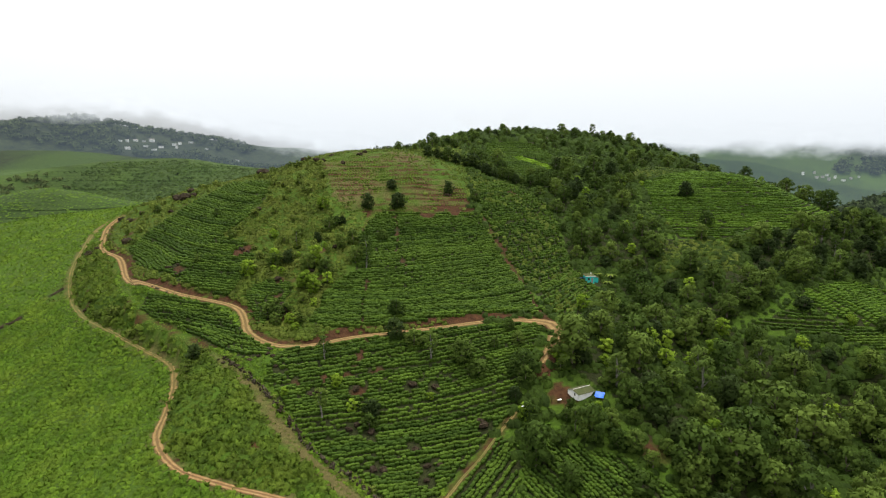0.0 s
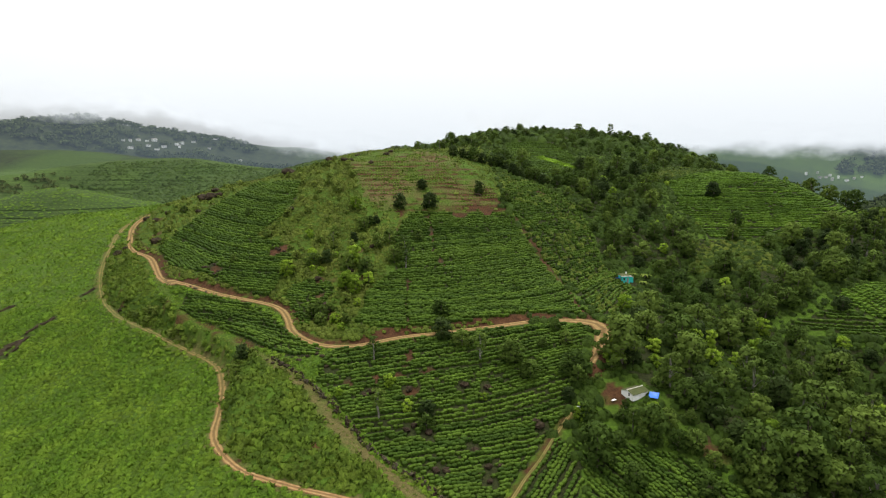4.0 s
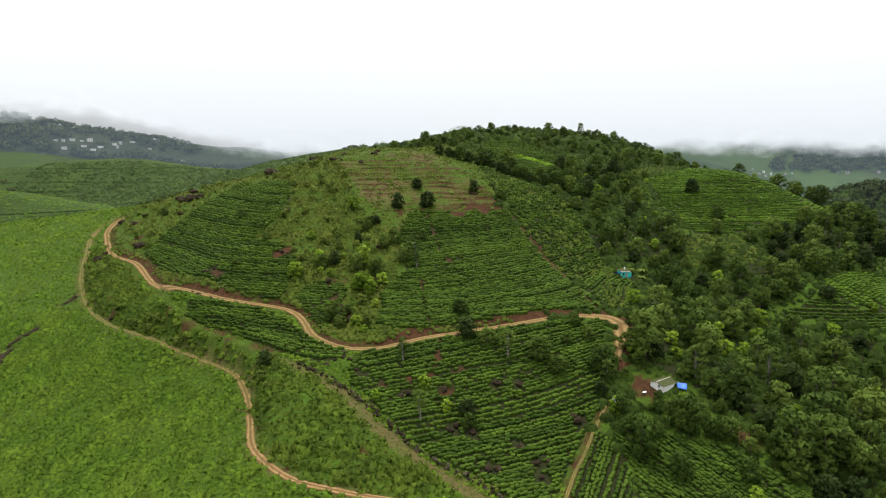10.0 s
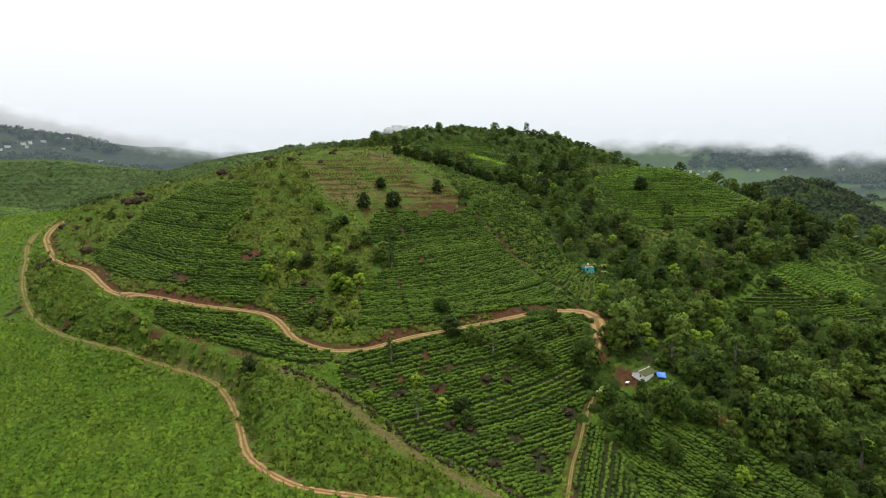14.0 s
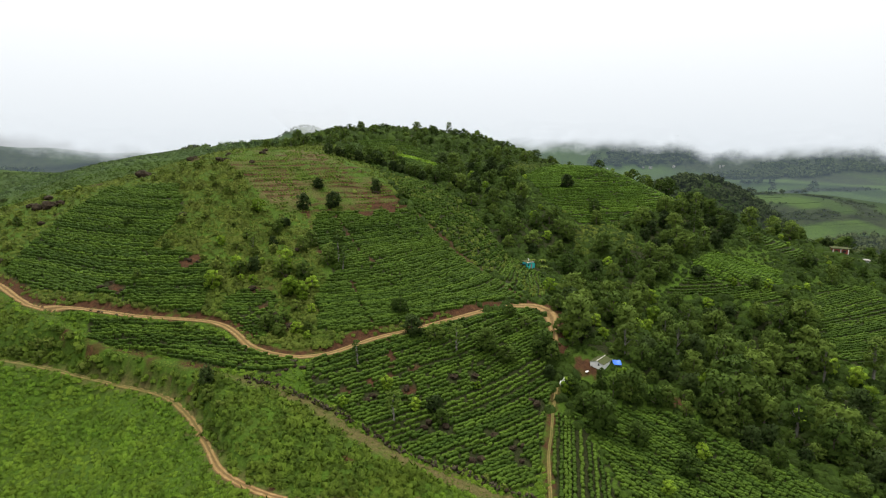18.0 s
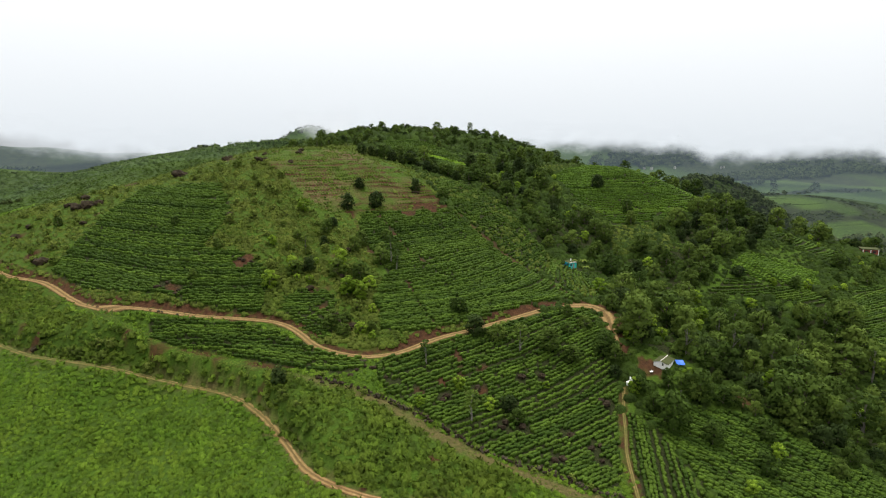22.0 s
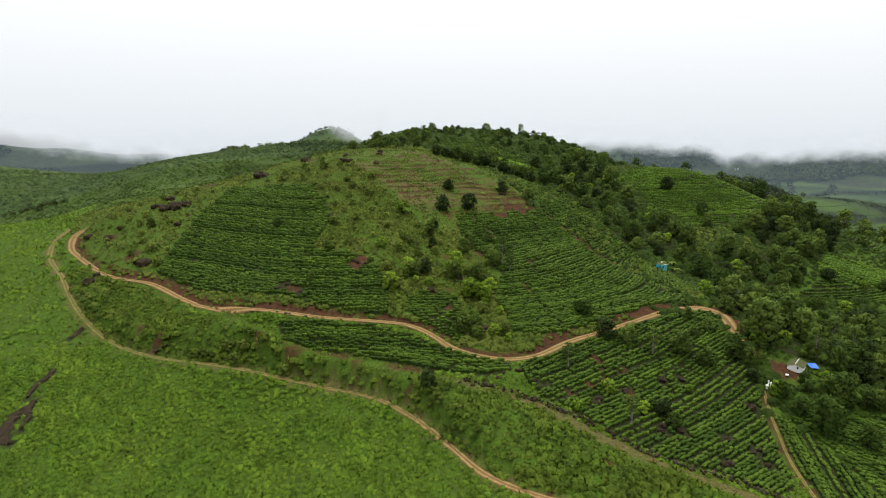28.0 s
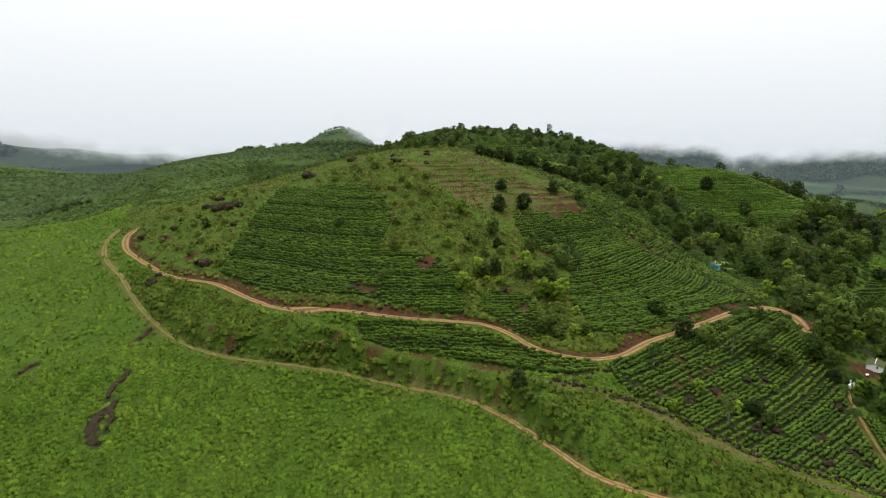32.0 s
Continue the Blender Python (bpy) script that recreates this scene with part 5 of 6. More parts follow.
# ---------------------------------------------------------------- rocks and walls
def rock_mesh(name, seed, material, flat=0.7, detail=2):
    bm = bmesh.new()
    bmesh.ops.create_icosphere(bm, subdivisions=detail, radius=1.0)
    shift = Vector((seed * 7.3, seed * 3.1, seed * 5.7))
    for v in bm.verts:
        d = 1 + 0.42 * noise.noise(v.co * 0.9 + shift) + 0.26 * noise.noise(v.co * 2.2 + shift) + 0.12 * noise.noise(v.co * 5.0 + shift)
        v.co = Vector((v.co.x * d * 1.15, v.co.y * d * 0.9, v.co.z * d * flat))
    me = bpy.data.meshes.new(name)
    bm.to_mesh(me)
    bm.free()
    me.materials.append(material)
    return me


BOULDERS = [rock_mesh("boulder", k, M_ROCK, 0.75, 3) for k in range(5)]
PALE_STONES = [rock_mesh("stone", 30 + k, M_STONE, 0.7, 1) for k in range(5)]
rock_rng = random.Random(9)


def lay(name, mesh, x, y, size, sink, label, category, group, turn=None, tilt=0.25):
    ob = tagged(new(name, mesh), label, category, group)
    ob.location = (x, y, ground_at(x, y) + size[2] * sink)
    ob.rotation_euler = (rock_rng.uniform(-tilt, tilt), rock_rng.uniform(-tilt, tilt), rock_rng.uniform(0, 6.28) if turn is None else turn)
    ob.scale = size
    return ob


for x, y in ROCK_SPOTS + [(-20.6, 91.4), (-12.6, 85.6), (-3.4, 77.6), (-7.8, 77.8), (-0.6, 79.6), (5.6, 88), (-24, 137.6), (-46.4, 139.6), (-44, 137.2), (-61.4, 136), (-58.6, 132.8)]:
    r = rock_rng.uniform(0.35, 0.7)
    lay("boulder", rock_rng.choice(BOULDERS), x + rock_rng.uniform(-0.4, 0.4), y + rock_rng.uniform(-0.4, 0.4), (r, r, r), 0.45, "dark weathered boulder among tea bushes", "rock", "boulders in the tea")
for x, y, r in ((-58.2, 203, 2.5), (-80.6, 194.5, 2.4), (-83.6, 196, 2.0), (-78, 194, 1.6), (-86, 200, 1.3), (-82.4, 203.4, 1.6), (-86.8, 168.8, 1.7), (-88.4, 170.4, 1.2), (-98.4, 169.8, 1.5), (-96.8, 171, 0.9),
                (-83.4, 140.4, 0.9), (-82, 139.6, 0.6), (-80, 182, 1.0), (-101.3, 194.8, 1.35), (-96.5, 190, 1.2), (-94, 193, 1.1), (-37.6, 187, 1.5), (-35.6, 186.6, 1.1), (-25.7, 194, 1.2), (-29.4, 184, 0.9), (1.2, 168, 1.0),
                (-24.5, 197.5, 0.9), (-45.5, 205, 1.4), (-44, 207, 1.0), (-47, 157, 1.0), (-35, 197, 0.9), (9.2, 170.4, 0.9), (-30.4, 115, 1.1), (-29.2, 112.6, 0.9), (-31.4, 117, 0.8), (-27.6, 128, 0.8), (-34.4, 126, 0.9),
                (-32.6, 99.6, 0.9), (-31.4, 100.6, 0.75), (-30, 101.2, 0.85), (-28.8, 100.4, 1.0), (-28.2, 98.8, 0.8), (-27.6, 97.4, 0.7), (-34.2, 98.4, 0.8), (-35.6, 99, 0.7), (-37, 99.6, 0.7), (-38.4, 101, 0.6)):
    r *= 0.6 if y < 103 else 1.0
    lay("boulder", rock_rng.choice(BOULDERS), x, y, (r * 0.82, r * 0.82, r * 0.72), 0.3, "dark brown boulder half sunk in the slope", "rock", "boulders on the slope")


def rock_seam(line, wide, seed):
    """A ragged sheet of bare wet rock that follows the slope, with broken edges."""
    c = spline(line, 0.35)
    t = np.gradient(c, axis=0)
    t /= np.linalg.norm(t, axis=1)[:, None]
    nrm = np.stack([-t[:, 1], t[:, 0]], 1)
    u = np.linspace(0, 1, len(c))
    half = wide * np.sin(np.pi * np.clip(u, 0.04, 0.96)) ** 0.5
    k = np.linspace(-1, 1, 9)
    left = half * (1 + 0.7 * rough(c[:, 0], c[:, 1], 1.1, seed))
    right = half * (1 + 0.7 * rough(c[:, 0], c[:, 1], 0.9, seed + 1))
    off = np.where(k[None] < 0, left[:, None], right[:, None]) * k[None]
    P = c[:, None] + nrm[:, None] * off[..., None]
    z = on_ground(P[..., 0], P[..., 1]) + (0.42 + 0.22 * rough(P[..., 0], P[..., 1], 0.7, seed + 2)) * (1 - np.abs(k[None]) ** 6) - 0.12
    v = np.concatenate([P, z[..., None]], -1).reshape(-1, 3)
    i = np.arange(len(v)).reshape(len(c), 9)
    f = np.stack([i[:-1, :-1], i[:-1, 1:], i[1:, 1:], i[1:, :-1]], -1).reshape(-1, 4)[:, ::-1]
    return tagged(new("rock_slab", quick_mesh("rock_slab", v, f, M_ROCK)), "bare black wet rock slab in the grass", "rock", "rock slabs in the grass")


for k, (line_, wide_) in enumerate(SEAMS):
    rock_seam(line_, wide_, 90 + 3 * k)
for x, y in ((-101.6, 142), (-103.8, 137.6), (-104, 132.8), (-105.8, 129), (-102.4, 132.4), (-118.2, 153.4), (-104, 127)):
    r = rock_rng.uniform(0.25, 0.5)
    lay("boulder", rock_rng.choice(BOULDERS), x, y, (r, r, r * 0.8), 0.35, "small dark boulder at the edge of the bare rock", "rock", "boulders on the slope")


wall_line = spline(STONE_WALL, 0.36)
stone_wall = tagged(new("stone_wall"), "old dry stone wall with dark tumbled stones", "wall", kind="")
stone_wall.location = (*wall_line[0], ground_at(*wall_line[0]))
for k, (x, y) in enumerate(wall_line):
    for level in range(2):
        if rock_rng.random() < (0.12, 0.4)[level]:
            continue
        r = rock_rng.uniform(0.14, 0.33)
        ob = new("stone", rock_rng.choice(PALE_STONES if rock_rng.random() < 0.6 else BOULDERS))
        px, py = x + rock_rng.uniform(-0.4, 0.4), y + rock_rng.uniform(-0.4, 0.4)
        ob.location = Vector((px, py, ground_at(px, py) + 0.1 + 0.34 * level)) - stone_wall.location
        ob.rotation_euler = [rock_rng.uniform(0, 6.28) for _ in range(3)]
        ob.scale = (r, r, r)
        ob.parent = stone_wall
for x, y in wall_line[4::7]:
    if rock_rng.random() < 0.7:
        plant("shrub", x + rock_rng.uniform(-0.7, 0.7), y + rock_rng.uniform(-0.7, 0.7), rock_rng.uniform(0.3, 0.62))
for x, y in ((-30.2, 102.6), (-29.6, 102.3), (-61, 128.6), (-60.4, 128.3), (-57.8, 126.2), (-27, 101.6), (-62.4, 129.8)):
    r = rock_rng.uniform(0.25, 0.4)
    lay("stone", rock_rng.choice(PALE_STONES), x, y, (r, r, r), 0.5, "pale stone lying at the edge of the dirt road", "rock", "stones at the road")


# ---------------------------------------------------------------- huts and houses
M_WHITE = painted("white_wall", (0.80, 0.80, 0.77), (0.52, 0.50, 0.44))
M_TEAL = painted("turquoise_wall", (0.03, 0.47, 0.42), (0.07, 0.30, 0.27))
M_BLUE = painted("blue_sheet", (0.03, 0.14, 0.62), (0.03, 0.08, 0.30), 0.45, 0.3, 0.4)
M_TIN = painted("pale_tin", (0.24, 0.23, 0.21), (0.13, 0.12, 0.10), 0.7, 0.5, 0.15)
M_MOSS = painted("mossy_roof", (0.055, 0.065, 0.026), (0.10, 0.095, 0.05), 0.95, 0.6, 0.05)
M_GLASS = painted("dark_window", (0.02, 0.025, 0.03), (0.05, 0.05, 0.05), 0.2, 0.2, 0.5)
M_BRICK = painted("red_wall", (0.26, 0.055, 0.035), (0.15, 0.06, 0.045))
M_CONC = painted("grey_concrete", (0.42, 0.40, 0.36), (0.22, 0.20, 0.16), 0.85, 0.5)
M_WOOD = painted("old_timber", (0.16, 0.11, 0.07), (0.08, 0.06, 0.04), 0.85, 0.5)


def box(x0, x1, y0, y1, z0, z1):
    v = [(x, y, z) for z in (z0, z1) for x, y in ((x0, y0), (x1, y0), (x1, y1), (x0, y1))]
    return v, [(3, 2, 1, 0), (4, 5, 6, 7), (0, 1, 5, 4), (1, 2, 6, 5), (2, 3, 7, 6), (3, 0, 4, 7)]


def slab(points, thick):
    """A thin plate under a quad of corners."""
    n = (Vector(points[1]) - Vector(points[0])).cross(Vector(points[3]) - Vector(points[0])).normalized() * thick
    v = [tuple(p) for p in points] + [tuple(Vector(p) - n) for p in points]
    return v, [(0, 1, 2, 3), (7, 6, 5, 4), (0, 4, 5, 1), (1, 5, 6, 2), (2, 6, 7, 3), (3, 7, 4, 0)]


def thing(name, x, y, turn, label, category, group="", lift=0.0):
    top = tagged(new(name), label, category, group)
    top.location, top.rotation_euler = (x, y, ground_at(x, y) + lift), (0, 0, radians(turn))
    return top


def sagging_sheet(w, d, z, drop, seed, n=8):
    """A loose sheet, bellied and creased, with thickness."""
    v, f = [], []
    for s_ in (0, 1):
        for j in range(n + 1):
            for i in range(n + 1):
                u, t = i / n - 0.5, j / n - 0.5
                h = z - drop * (1 - 4 * u * u) * (1 - 4 * t * t) * 0.4 - drop * (t + 0.5) + 0.10 * noise.noise(Vector((u * 5, t * 5, seed)))
                v.append((w * u, d * t, h - 0.03 * s_))
    k = (n + 1) ** 2
    for j in range(n):
        for i in range(n):
            a = j * (n + 1) + i
            f += [(a, a + 1, a + n + 2, a + n + 1), (k + a + n + 1, k + a + n + 2, k + a + 1, k + a)]
    return v, f


def gable_shed(top, w, d, h, rise, wall, roof, over=0.25):
    """Four walls under a ridged roof; the gable faces minus y."""
    t = 0.12
    for name, (x0, x1, y0, y1) in (("side_wall", (-w / 2, -w / 2 + t, -d / 2 + t, d / 2 - t)), ("side_wall", (w / 2 - t, w / 2, -d / 2 + t, d / 2 - t))):
        part(name, *box(x0, x1, y0, y1, -0.6, h), wall, top)
    for y0 in (-d / 2, d / 2 - t):
        v = [(x, y, z) for y in (y0, y0 + t) for x, z in ((-w / 2, -0.6), (w / 2, -0.6), (w / 2, h), (0, h + rise), (-w / 2, h))]
        f = [(0, 1, 2, 3, 4), (9, 8, 7, 6, 5)] + [(i + 5, (i + 1) % 5 + 5, (i + 1) % 5, i) for i in range(5)]
        part("gable_wall", v, f, wall, top)
    for sgn in (-1, 1):
        e = sgn * (w / 2 + over)
        low = h - rise * over / (w / 2) + 0.06
        q = [(e, -d / 2 - over, low), (0, -d / 2 - over, h + rise + 0.06), (0, d / 2 + over, h + rise + 0.06), (e, d / 2 + over, low)]
        part("roof_sheet", *slab(q if sgn < 0 else q[::-1], 0.06), roof, top)
    part("ridge_cap", *box(-0.1, 0.1, -d / 2 - over, d / 2 + over, h + rise + 0.05, h + rise + 0.11), M_CONC, top, "pale ridge capping")


shed = thing("shed", 21.8, 92.6, -60, "small white gabled shed with a mossy green roof", "shed")
gable_shed(shed, 3.3, 4.4, 0.85, 0.5, M_WHITE, M_MOSS, 0.25)
door_ = part("window", *box(0.35, 0.7, -2.24, -2.19, 0.3, 0.85), M_GLASS, shed, "small dark window opening")
part("frame", *box(0.3, 0.75, -2.27, -2.24, 0.25, 0.31), M_WOOD, door_, "weathered timber sill")
tarp = thing("tarpaulin", 24.5, 91.6, 155, "bright blue tarpaulin stretched over posts beside the shed", "tarpaulin")
part("sheet", *sagging_sheet(2.3, 2.4, 1.0, 0.62, 2.0), M_BLUE, tarp)
for px, py, pz in ((-1.05, -1.05, 0.86), (1.05, -1.05, 0.86), (-1.05, 1.05, 0.2), (1.05, 1.05, 0.2)):
    part("post", *box(px - 0.05, px + 0.05, py - 0.05, py + 0.05, -0.4, pz), M_WOOD, tarp)
mat_ = thing("plastic_sheet", 18.2, 91.4, 30, "white plastic sheet lying in the bare yard", "sheet", lift=0.25)
part("sheet", *sagging_sheet(0.8, 0.45, 0.06, 0.05, 5.0, 5), M_WHITE, mat_)
basin = thing("water_trough", 13.0, 90.2, 20, "white-washed water trough with two posts", "trough")
for x0, x1, y0, y1, z0, z1, nm in ((-0.9, 0.9, -0.5, -0.38, -0.3, 0.6, "side"), (-0.9, 0.9, 0.38, 0.5, -0.3, 0.6, "side"), (-0.9, -0.78, -0.38, 0.38, -0.3, 0.6, "end"), (0.78, 0.9, -0.38, 0.38, -0.3, 0.6, "end"),
                                   (-0.78, 0.78, -0.38, 0.38, -0.2, 0.1, "base"), (-0.98, -0.74, -0.62, -0.38, 0.6, 1.5, "post"), (0.5, 0.7, 0.4, 0.6, 0.6, 1.2, "post")):
    part(nm, *box(x0, x1, y0, y1, z0, z1), M_WHITE, basin)

hut = thing("hut", 34.5, 143.4, 12, "turquoise painted hut with a pale tin roof among trees", "hut")
for x0, x1, y0, y1 in ((-1.6, -1.48, -1.2, 1.2), (1.48, 1.6, -1.2, 1.2), (-1.48, 1.48, -1.32, -1.2), (-1.48, 1.48, 1.2, 1.32)):
    part("wall", *box(x0, x1, y0, y1, -0.9, 2.3), M_TEAL, hut)
hut_window = part("window", *box(-1.0, -0.3, -1.36, -1.32, 0.9, 1.7), M_GLASS, hut, "dark blue window")
part("frame", *box(-1.06, -0.24, -1.39, -1.36, 0.82, 0.9), M_TIN, hut_window, "pale window sill")
part("frame", *box(-1.06, -0.24, -1.39, -1.36, 1.7, 1.78), M_TIN, hut_window, "pale window head")
hut_door = part("door", *box(0.35, 1.05, -1.36, -1.32, -0.2, 1.75), M_TIN, hut, "pale worn door")
part("handle", *box(0.92, 0.97, -1.42, -1.36, 0.75, 0.95), M_WOOD, hut_door, "dark timber pull")
part("roof_sheet", *slab([(-1.9, -1.5, 2.36), (1.9, -1.5, 2.36), (1.9, 1.6, 2.75), (-1.9, 1.6, 2.75)], 0.06), M_MOSS, hut, "dull weathered roof sheet")
part("roof_edge", *box(-1.95, 1.95, -1.6, -1.5, 2.26, 2.42), M_WHITE, hut, "white edge board of the roof")
part("chimney", *box(0.9, 1.2, 0.6, 0.9, 2.4, 3.3), M_WHITE, hut, "short white chimney")
part("side_wall", *box(-1.65, -1.6, -1.0, 0.9, -0.6, 2.2), M_TEAL, hut)
lean = thing("lean_to", 32.9, 142.9, 12, "blue sheeted lean-to beside the turquoise hut", "shelter")
part("sheet", *sagging_sheet(2.0, 2.2, 2.0, 0.5, 8.0), M_BLUE, lean)
part("back_sheet", *box(-0.95, 0.95, 0.95, 1.0, -0.4, 1.5), M_BLUE, lean)
for px in (-0.9, 0.9):
    part("post", *box(px - 0.05, px + 0.05, -1.05, -0.95, -0.4, 2.0), M_WOOD, lean)
annex = thing("outhouse", 36.3, 144.4, 5, "small turquoise outhouse with a white roof edge", "hut")
gable_shed(annex, 1.7, 1.7, 1.7, 0.3, M_TEAL, M_TIN, 0.15)
for small, k in ((hut, 0.66), (lean, 0.5), (annex, 0.6), (shed, 0.74), (tarp, 0.62), (basin, 0.85)):
    small.scale = (k, k, k)



def banana_plant(x, y, size, seed):
    """A short stem and long arching leaves, creased along the middle."""
    r = random.Random(seed)
    top = thing("banana_plant", x, y, 0, "pale green banana plant with long arching leaves", "plant", "banana plants by the hut")
    part("stem", *tube([(0, 0, -0.3), (0.03, 0, 0.7 * size), (0.05, 0.03, 1.3 * size)], [0.14, 0.12, 0.07], 6), M_PALE, top)
    for k in range(9):
        a, rise = 2.4 * k + r.uniform(-0.3, 0.3), r.uniform(0.7, 1.5)
        v, f = [], []
        for i in range(7):
            u = i / 6
            reach, z = size * 1.7 * u, size * (1.2 + rise * u - 1.5 * rise * u * u * 0.8)
            w = size * 0.26 * math.sin(math.pi * min(0.08 + u * 0.92, 0.97)) ** 0.7
            for side, drop in ((-1, 0.0), (0, 0.07), (1, 0.0)):
                v.append((reach * math.cos(a) - side * w * math.sin(a), reach * math.sin(a) + side * w * math.cos(a), z + drop))
            if i:
                b = 3 * i
                f += [(b - 3, b - 2, b + 1, b), (b - 2, b - 1, b + 2, b + 1)]
        part("leaf", v, f, M_BUSH, top)
    return top


for k, (x, y, size) in enumerate(((38.8, 142.8, 0.8), (40.4, 146.4, 0.95), (37.4, 146.6, 0.75))):
    banana_plant(x, y, size, 40 + k)

parapet = thing("parapet", 11.4, 111.4, 14, "low grey concrete parapet at the road edge", "wall")
part("block", *box(-0.9, 0.9, -0.12, 0.12, -0.9, 0.25), M_CONC, parapet)
part("coping", *box(-0.95, 0.95, -0.16, 0.16, 0.25, 0.31), M_CONC, parapet)


def house(x, y, turn, w, d, h, wall, label, storeys=1, group="", flat=True, lift=0.0):
    top = thing("house", x, y, turn, label, "house", group, lift)
    cover = M_MOSS if wall is M_BRICK else M_TIN
    part("walls", *box(-w / 2, w / 2, -d / 2, d / 2, -3.0, h), wall, top)
    if flat:
        part("roof", *box(-w / 2 - 0.4, w / 2 + 0.4, -d / 2 - 0.4, d / 2 + 0.4, h, h + 0.25), cover, top)
    else:
        for sgn in (-1, 1):
            q = [(-w / 2 - 0.4, sgn * (d / 2 + 0.5), h - 0.1), (-w / 2 - 0.4, 0, h + d * 0.28), (w / 2 + 0.4, 0, h + d * 0.28), (w / 2 + 0.4, sgn * (d / 2 + 0.5), h - 0.1)]
            part("roof", *slab(q if sgn > 0 else q[::-1], 0.12), cover, top)
    step = h / storeys
    for k in range(storeys):
        n = max(2, int(w / 2.6))
        for i in range(n):
            cx = -w / 2 + w * (i + 0.5) / n
            part("window", *box(cx - 0.45, cx + 0.45, -d / 2 - 0.05, -d / 2 + 0.02, k * step + step * 0.35, k * step + step * 0.75), M_GLASS, top)
    return top


red = house(156, 150, -42, 4.6, 3.4, 3.4, M_BRICK, "red walled two-storey house with a dull flat roof", 2)
part("balcony", *box(-2.4, 2.4, -2.5, -1.7, 1.6, 1.72), M_TIN, red)
for px in (-2.2, 0, 2.2):
    part("column", *box(px - 0.1, px + 0.1, -2.45, -2.25, -2.0, 3.4), M_WHITE, red)
house(162, 146, -42, 3.4, 2.2, 1.7, M_WHITE, "low white outbuilding beside the red house", 1)
village, VILLAGE = random.Random(4), []
for x, y in ((-587, 1147), (-578, 1154), (-570, 1169), (-557, 1175), (-546, 1182), (-544, 1152), (-520, 1161), (-505, 1183), (-499, 1194), (-496, 1172), (-488, 1220), (-454, 1208), (-525, 1143), (-564, 1125), (-392, 1195)):
    VILLAGE.append((x, y))
    w = village.uniform(4.5, 9)
    house(x, y, village.uniform(10, 40), w, w * 0.6, village.choice((2.4, 3.0, 4.2)), M_WHITE, "distant white house on the misty hillside", 2, "houses of the far village", village.random() < 0.5)
for x, y in ((629, 1050), (645, 1042), (660, 1050), (636, 1070), (779, 1040), (792, 1034), (950, 1012), (962, 1016), (845, 1028), (700, 1050), (305, 330), (668, 1040), (612, 1062), (652, 1060), (684, 1046), (640, 1052)):
    w = village.uniform(3.5, 6.5)
    house(x, y, village.uniform(10, 50), w, w * 0.6, village.choice((2.6, 3.0, 4.5)), village.choice((M_WHITE, M_CONC, M_CONC)), "distant pale house in the valley", 1, "houses of the valley", village.random() < 0.5)


# ---------------------------------------------------------------- distant trees and hedges
def far_trees(name, spots, size, cards, material, label):
    """Crowns of many leaf sprays with short trunks hidden in them, far off, in one mesh."""
    q = np.random.default_rng(len(spots))
    spots = [p for p in spots if not any(abs(p[0] - 0.45 * (hy - p[1]) - hx) < 13 and -34 < p[1] - hy < 8 for hx, hy in VILLAGE)]
    x, y = np.array([p[0] for p in spots]), np.array([p[1] for p in spots])
    z = on_ground(x, y)
    n = len(spots)
    s_ = size * q.uniform(0.6, 1.25, n)
    d = q.normal(0, 1, (n, cards, 3))
    d /= np.linalg.norm(d, axis=2)[..., None]
    d[..., 2] = np.abs(d[..., 2])
    lump = 1 + 0.25 * np.sin(3 * d[..., 0] + x[:, None]) * np.cos(4 * d[..., 1] + y[:, None])
    c = np.stack([x, y, z + s_ * 0.5], 1)[:, None] + d * (s_[:, None, None] * lump[..., None]) * np.array([1, 1, 0.95]) * q.uniform(0.6, 1.0, (n, cards, 1))
    v, f = leaf_cards(c.reshape(-1, 3), d.reshape(-1, 3), size * 0.25, 5)
    me = quick_mesh(name, v, f, material)
    round_off(me, np.repeat(d.reshape(-1, 3) + np.array([0, 0, 0.3]), 3, 0))
    return tagged(new(name, me), label, "trees", kind="stuff")


def oval(cx, cy, rx, ry, count, seed):
    r = random.Random(seed)
    out = []
    while len(out) < count:
        a, b = r.uniform(-1, 1), r.uniform(-1, 1)
        if a * a + b * b < 1:
            out.append((cx + a * rx, cy + b * ry))
    return out


far_trees("far_wood", oval(330, 402, 100, 60, 800, 1), 3.4, 34, M_FARWOOD, "dark wooded hill beyond the tea slopes")
far_trees("far_wood", oval(-310, 425, 46, 30, 110, 2) + oval(-360, 540, 36, 30, 70, 31) + oval(-330, 470, 20, 14, 24, 32) + oval(-430, 520, 40, 30, 60, 8), 2.3, 40, M_FARWOOD, "dark trees in the hollow between grassy hills")
back = [(x, y) for x, y in scatter([(-92, 400), (-66, 300), (-34, 272), (-4, 296), (-4, 420), (-24, 520), (-56, 470)], 3.0, 12, 9000) if float(rough(np.array(x), np.array(y), 16, 72)) + (x + 60) / 90 > 0.1]
far_trees("far_wood", back[::2], 1.0, 26, M_TREE, "bushy scrub on the back of the hill")
far_trees("far_wood", oval(230, 250, 70, 80, 260, 4) + oval(420, 250, 120, 60, 220, 5) + oval(560, 420, 80, 30, 120, 9), 4.0, 40, M_FARWOOD, "trees down in the broad valley")
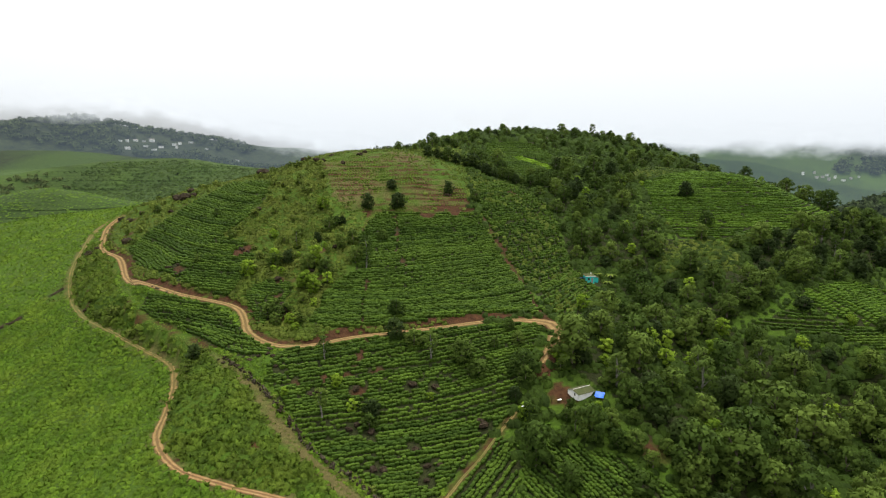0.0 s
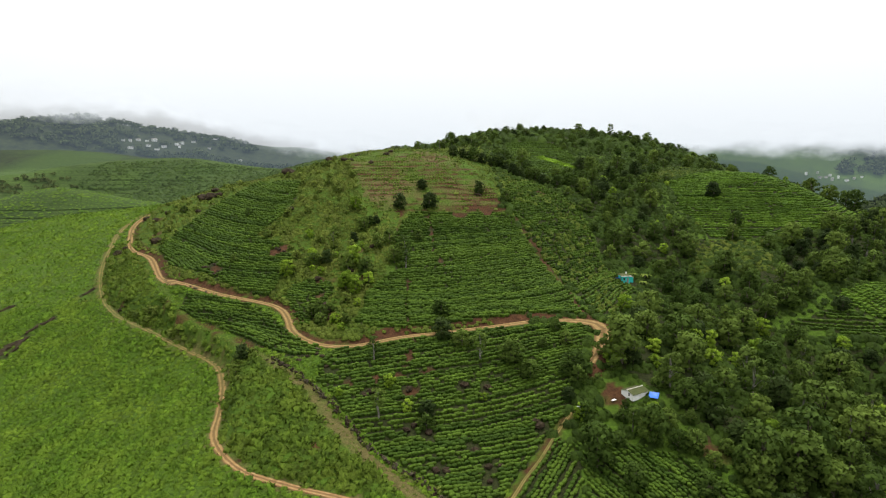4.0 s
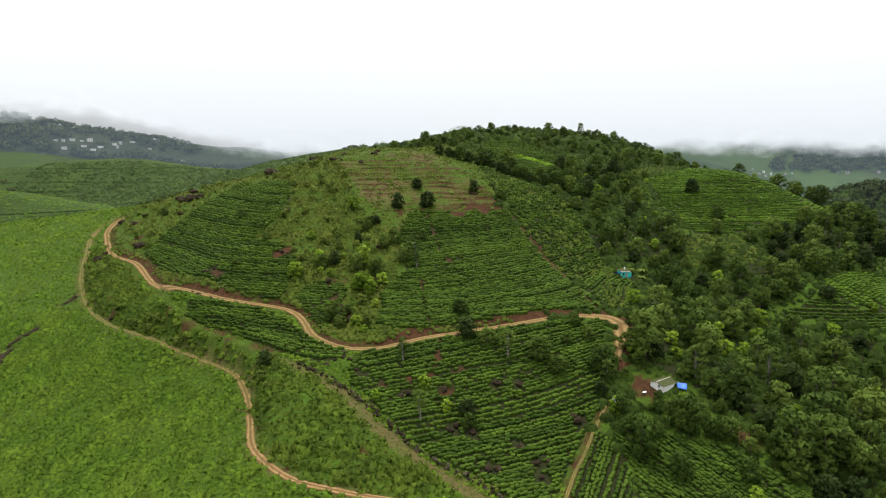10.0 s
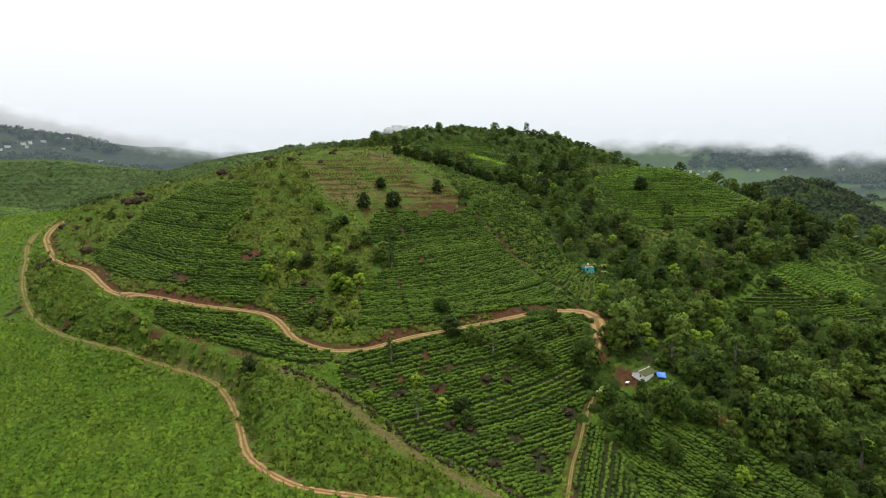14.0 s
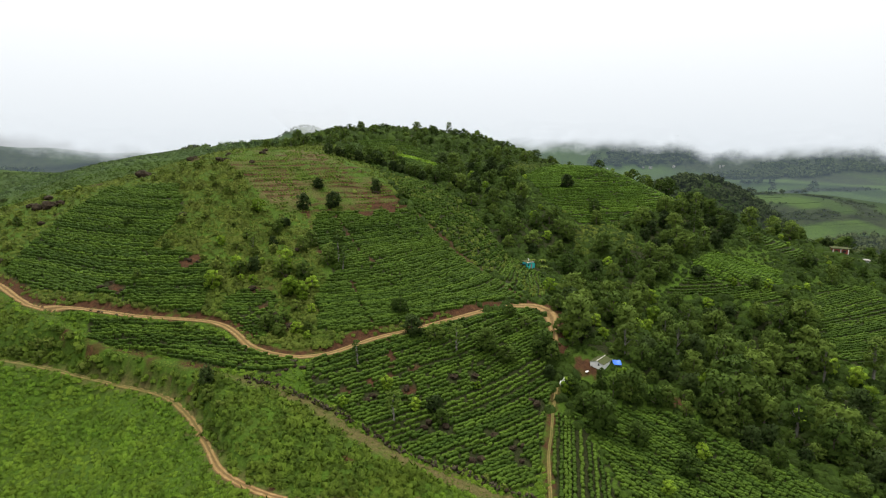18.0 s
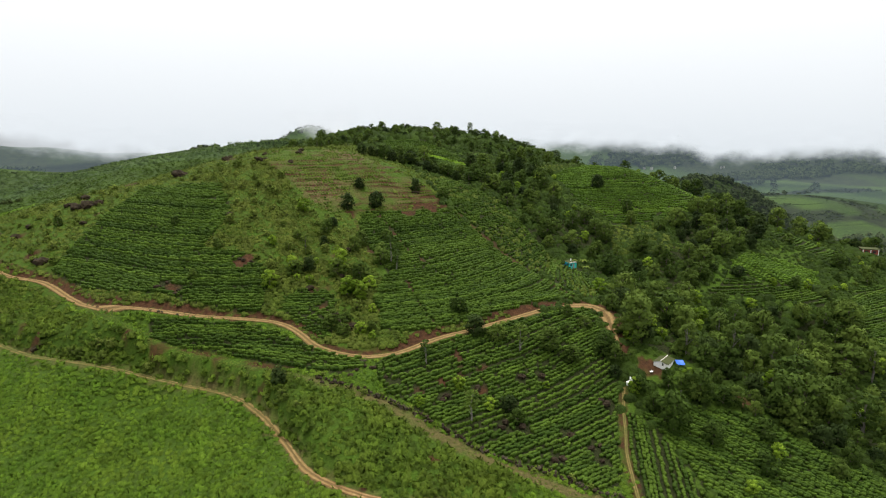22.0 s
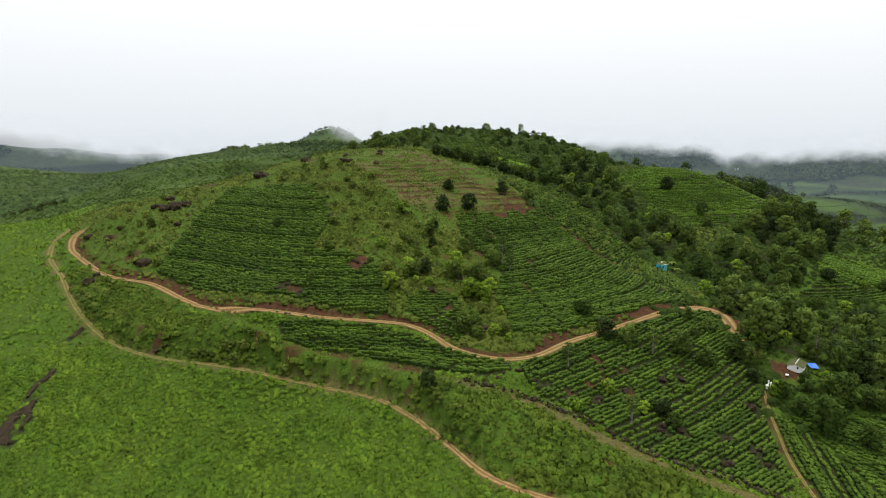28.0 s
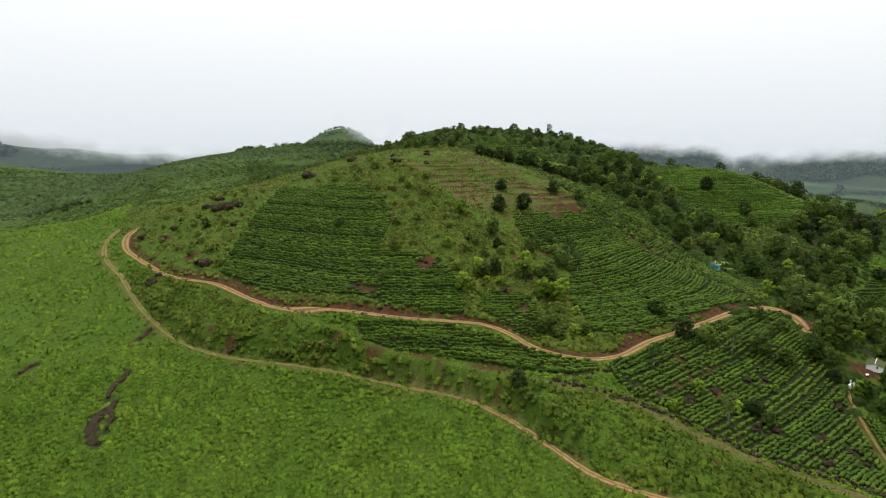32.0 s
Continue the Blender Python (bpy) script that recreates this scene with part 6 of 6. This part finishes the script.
far_trees("far_wood", oval(700, 470, 40, 90, 90, 19) + oval(830, 700, 160, 16, 110, 20) + oval(520, 560, 90, 14, 70, 26) + oval(640, 690, 24, 50, 70, 27) + oval(600, 520, 50, 16, 70, 28) + oval(760, 600, 18, 60, 70, 29) + oval(560, 640, 60, 20, 60, 24) + oval(93, 835, 60, 50, 170, 25), 2.2, 24, M_FARWOOD, "scattered trees and hedges of the far fields")
far_trees("far_wood", oval(-740, 1140, 240, 90, 420, 14) + oval(-520, 1270, 140, 60, 160, 34) + oval(560, 1220, 240, 50, 260, 15) + oval(950, 1240, 300, 70, 300, 16) + oval(930, 1080, 260, 45, 300, 17) + oval(1200, 960, 200, 60, 200, 18), 7.0, 36, M_FARWOOD, "dark wooded far mountainside under cloud")
far_trees("far_wood", oval(-470, 1130, 190, 45, 330, 6) + oval(-760, 1150, 260, 50, 300, 7), 6.0, 34, M_FARWOOD, "misty dark wood round the far village")
far_trees("far_wood", oval(1000, 930, 170, 40, 260, 10) + oval(1300, 900, 130, 50, 180, 11) + oval(700, 760, 200, 100, 90, 13), 6.0, 34, M_FARWOOD, "misty dark wood on the far plain")
far_trees("far_wood", oval(45, 548, 50, 24, 150, 21) + oval(-5, 560, 40, 15, 70, 22), 3.0, 44, M_TREE, "bushy trees on the misty back peak")
lone = far_trees("far_wood", [(-53 + a, 570 + b) for a, b in ((0, 0), (5, 1), (-5, 1), (2.5, 3), (-2.5, 2))], 3.6, 120, M_FARWOOD, "spreading dark trees on the skyline ridge")


def hedge_lines(name, cx, cy, rx, ry, levels, label):
    """Hedge banks along the contours of a far hill, as one mesh."""
    P = []
    for z0 in levels:
        for k in range(150):
            a = 2 * math.pi * k / 150
            lo, hi = 0.0, 1.6
            ca, sa = math.cos(a) * rx, math.sin(a) * ry
            for _ in range(14):
                m = (lo + hi) / 2
                if ground_at(cx + ca * m, cy + sa * m) > z0:
                    lo = m
                else:
                    hi = m
            if 0.05 < lo < 1.55 and rough(np.array(k / 13.0), np.array(z0), 3.0, 71) > -0.55:
                P.append((cx + ca * lo, cy + sa * lo, a))
    P = np.array(P)
    n = len(P)
    V, F = lumps(P[:, 0], P[:, 1], np.full(n, 0.3), np.full(n, 0.34), np.full(n, 7.5), np.arctan2(np.cos(P[:, 2]) * ry, -np.sin(P[:, 2]) * rx))
    return tagged(new(name, quick_mesh(name, V, F, M_HEDGE, True)), label, "hedges", kind="stuff")


far_trees("far_wood", oval(-160, 400, 16, 7, 22, 3), 1.6, 50, M_FARWOOD, "dark bushes in a grassy fold")
far_trees("far_wood", scatter([(-10, 430), (0, 420), (80, 430), (90, 560), (40, 590), (-20, 580)], 7.0, 33), 2.0, 36, M_TREE, "scrub trees over the back peak")
hedge_lines("hedges", -295, 622, 130, 75, [31 + 2.3 * k + 0.9 * math.sin(2.1 * k) for k in range(10)], "thin hedge banks round a grassy far hill")
hedge_lines("hedges", -246, 392, 64, 40, [25 + 2.9 * k + 0.7 * math.sin(1.7 * k) for k in range(5)], "thin hedge banks round a low grassy knoll")
hedge_lines("hedges", 640, 600, 150, 110, [-18 + 4 * k for k in range(6)], "hedge banks on a bright far hill")
hedge_lines("hedges", -480, 560, 120, 100, [28 + 4 * k for k in range(6)], "thin hedge banks on a far grassy hill")


# ---------------------------------------------------------------- true size
for ob in list(scene.objects):
    if ob.parent is None and ob.type in ("MESH", "EMPTY"):
        ob.location = ob.location * UNIT
        ob.scale = ob.scale * UNIT
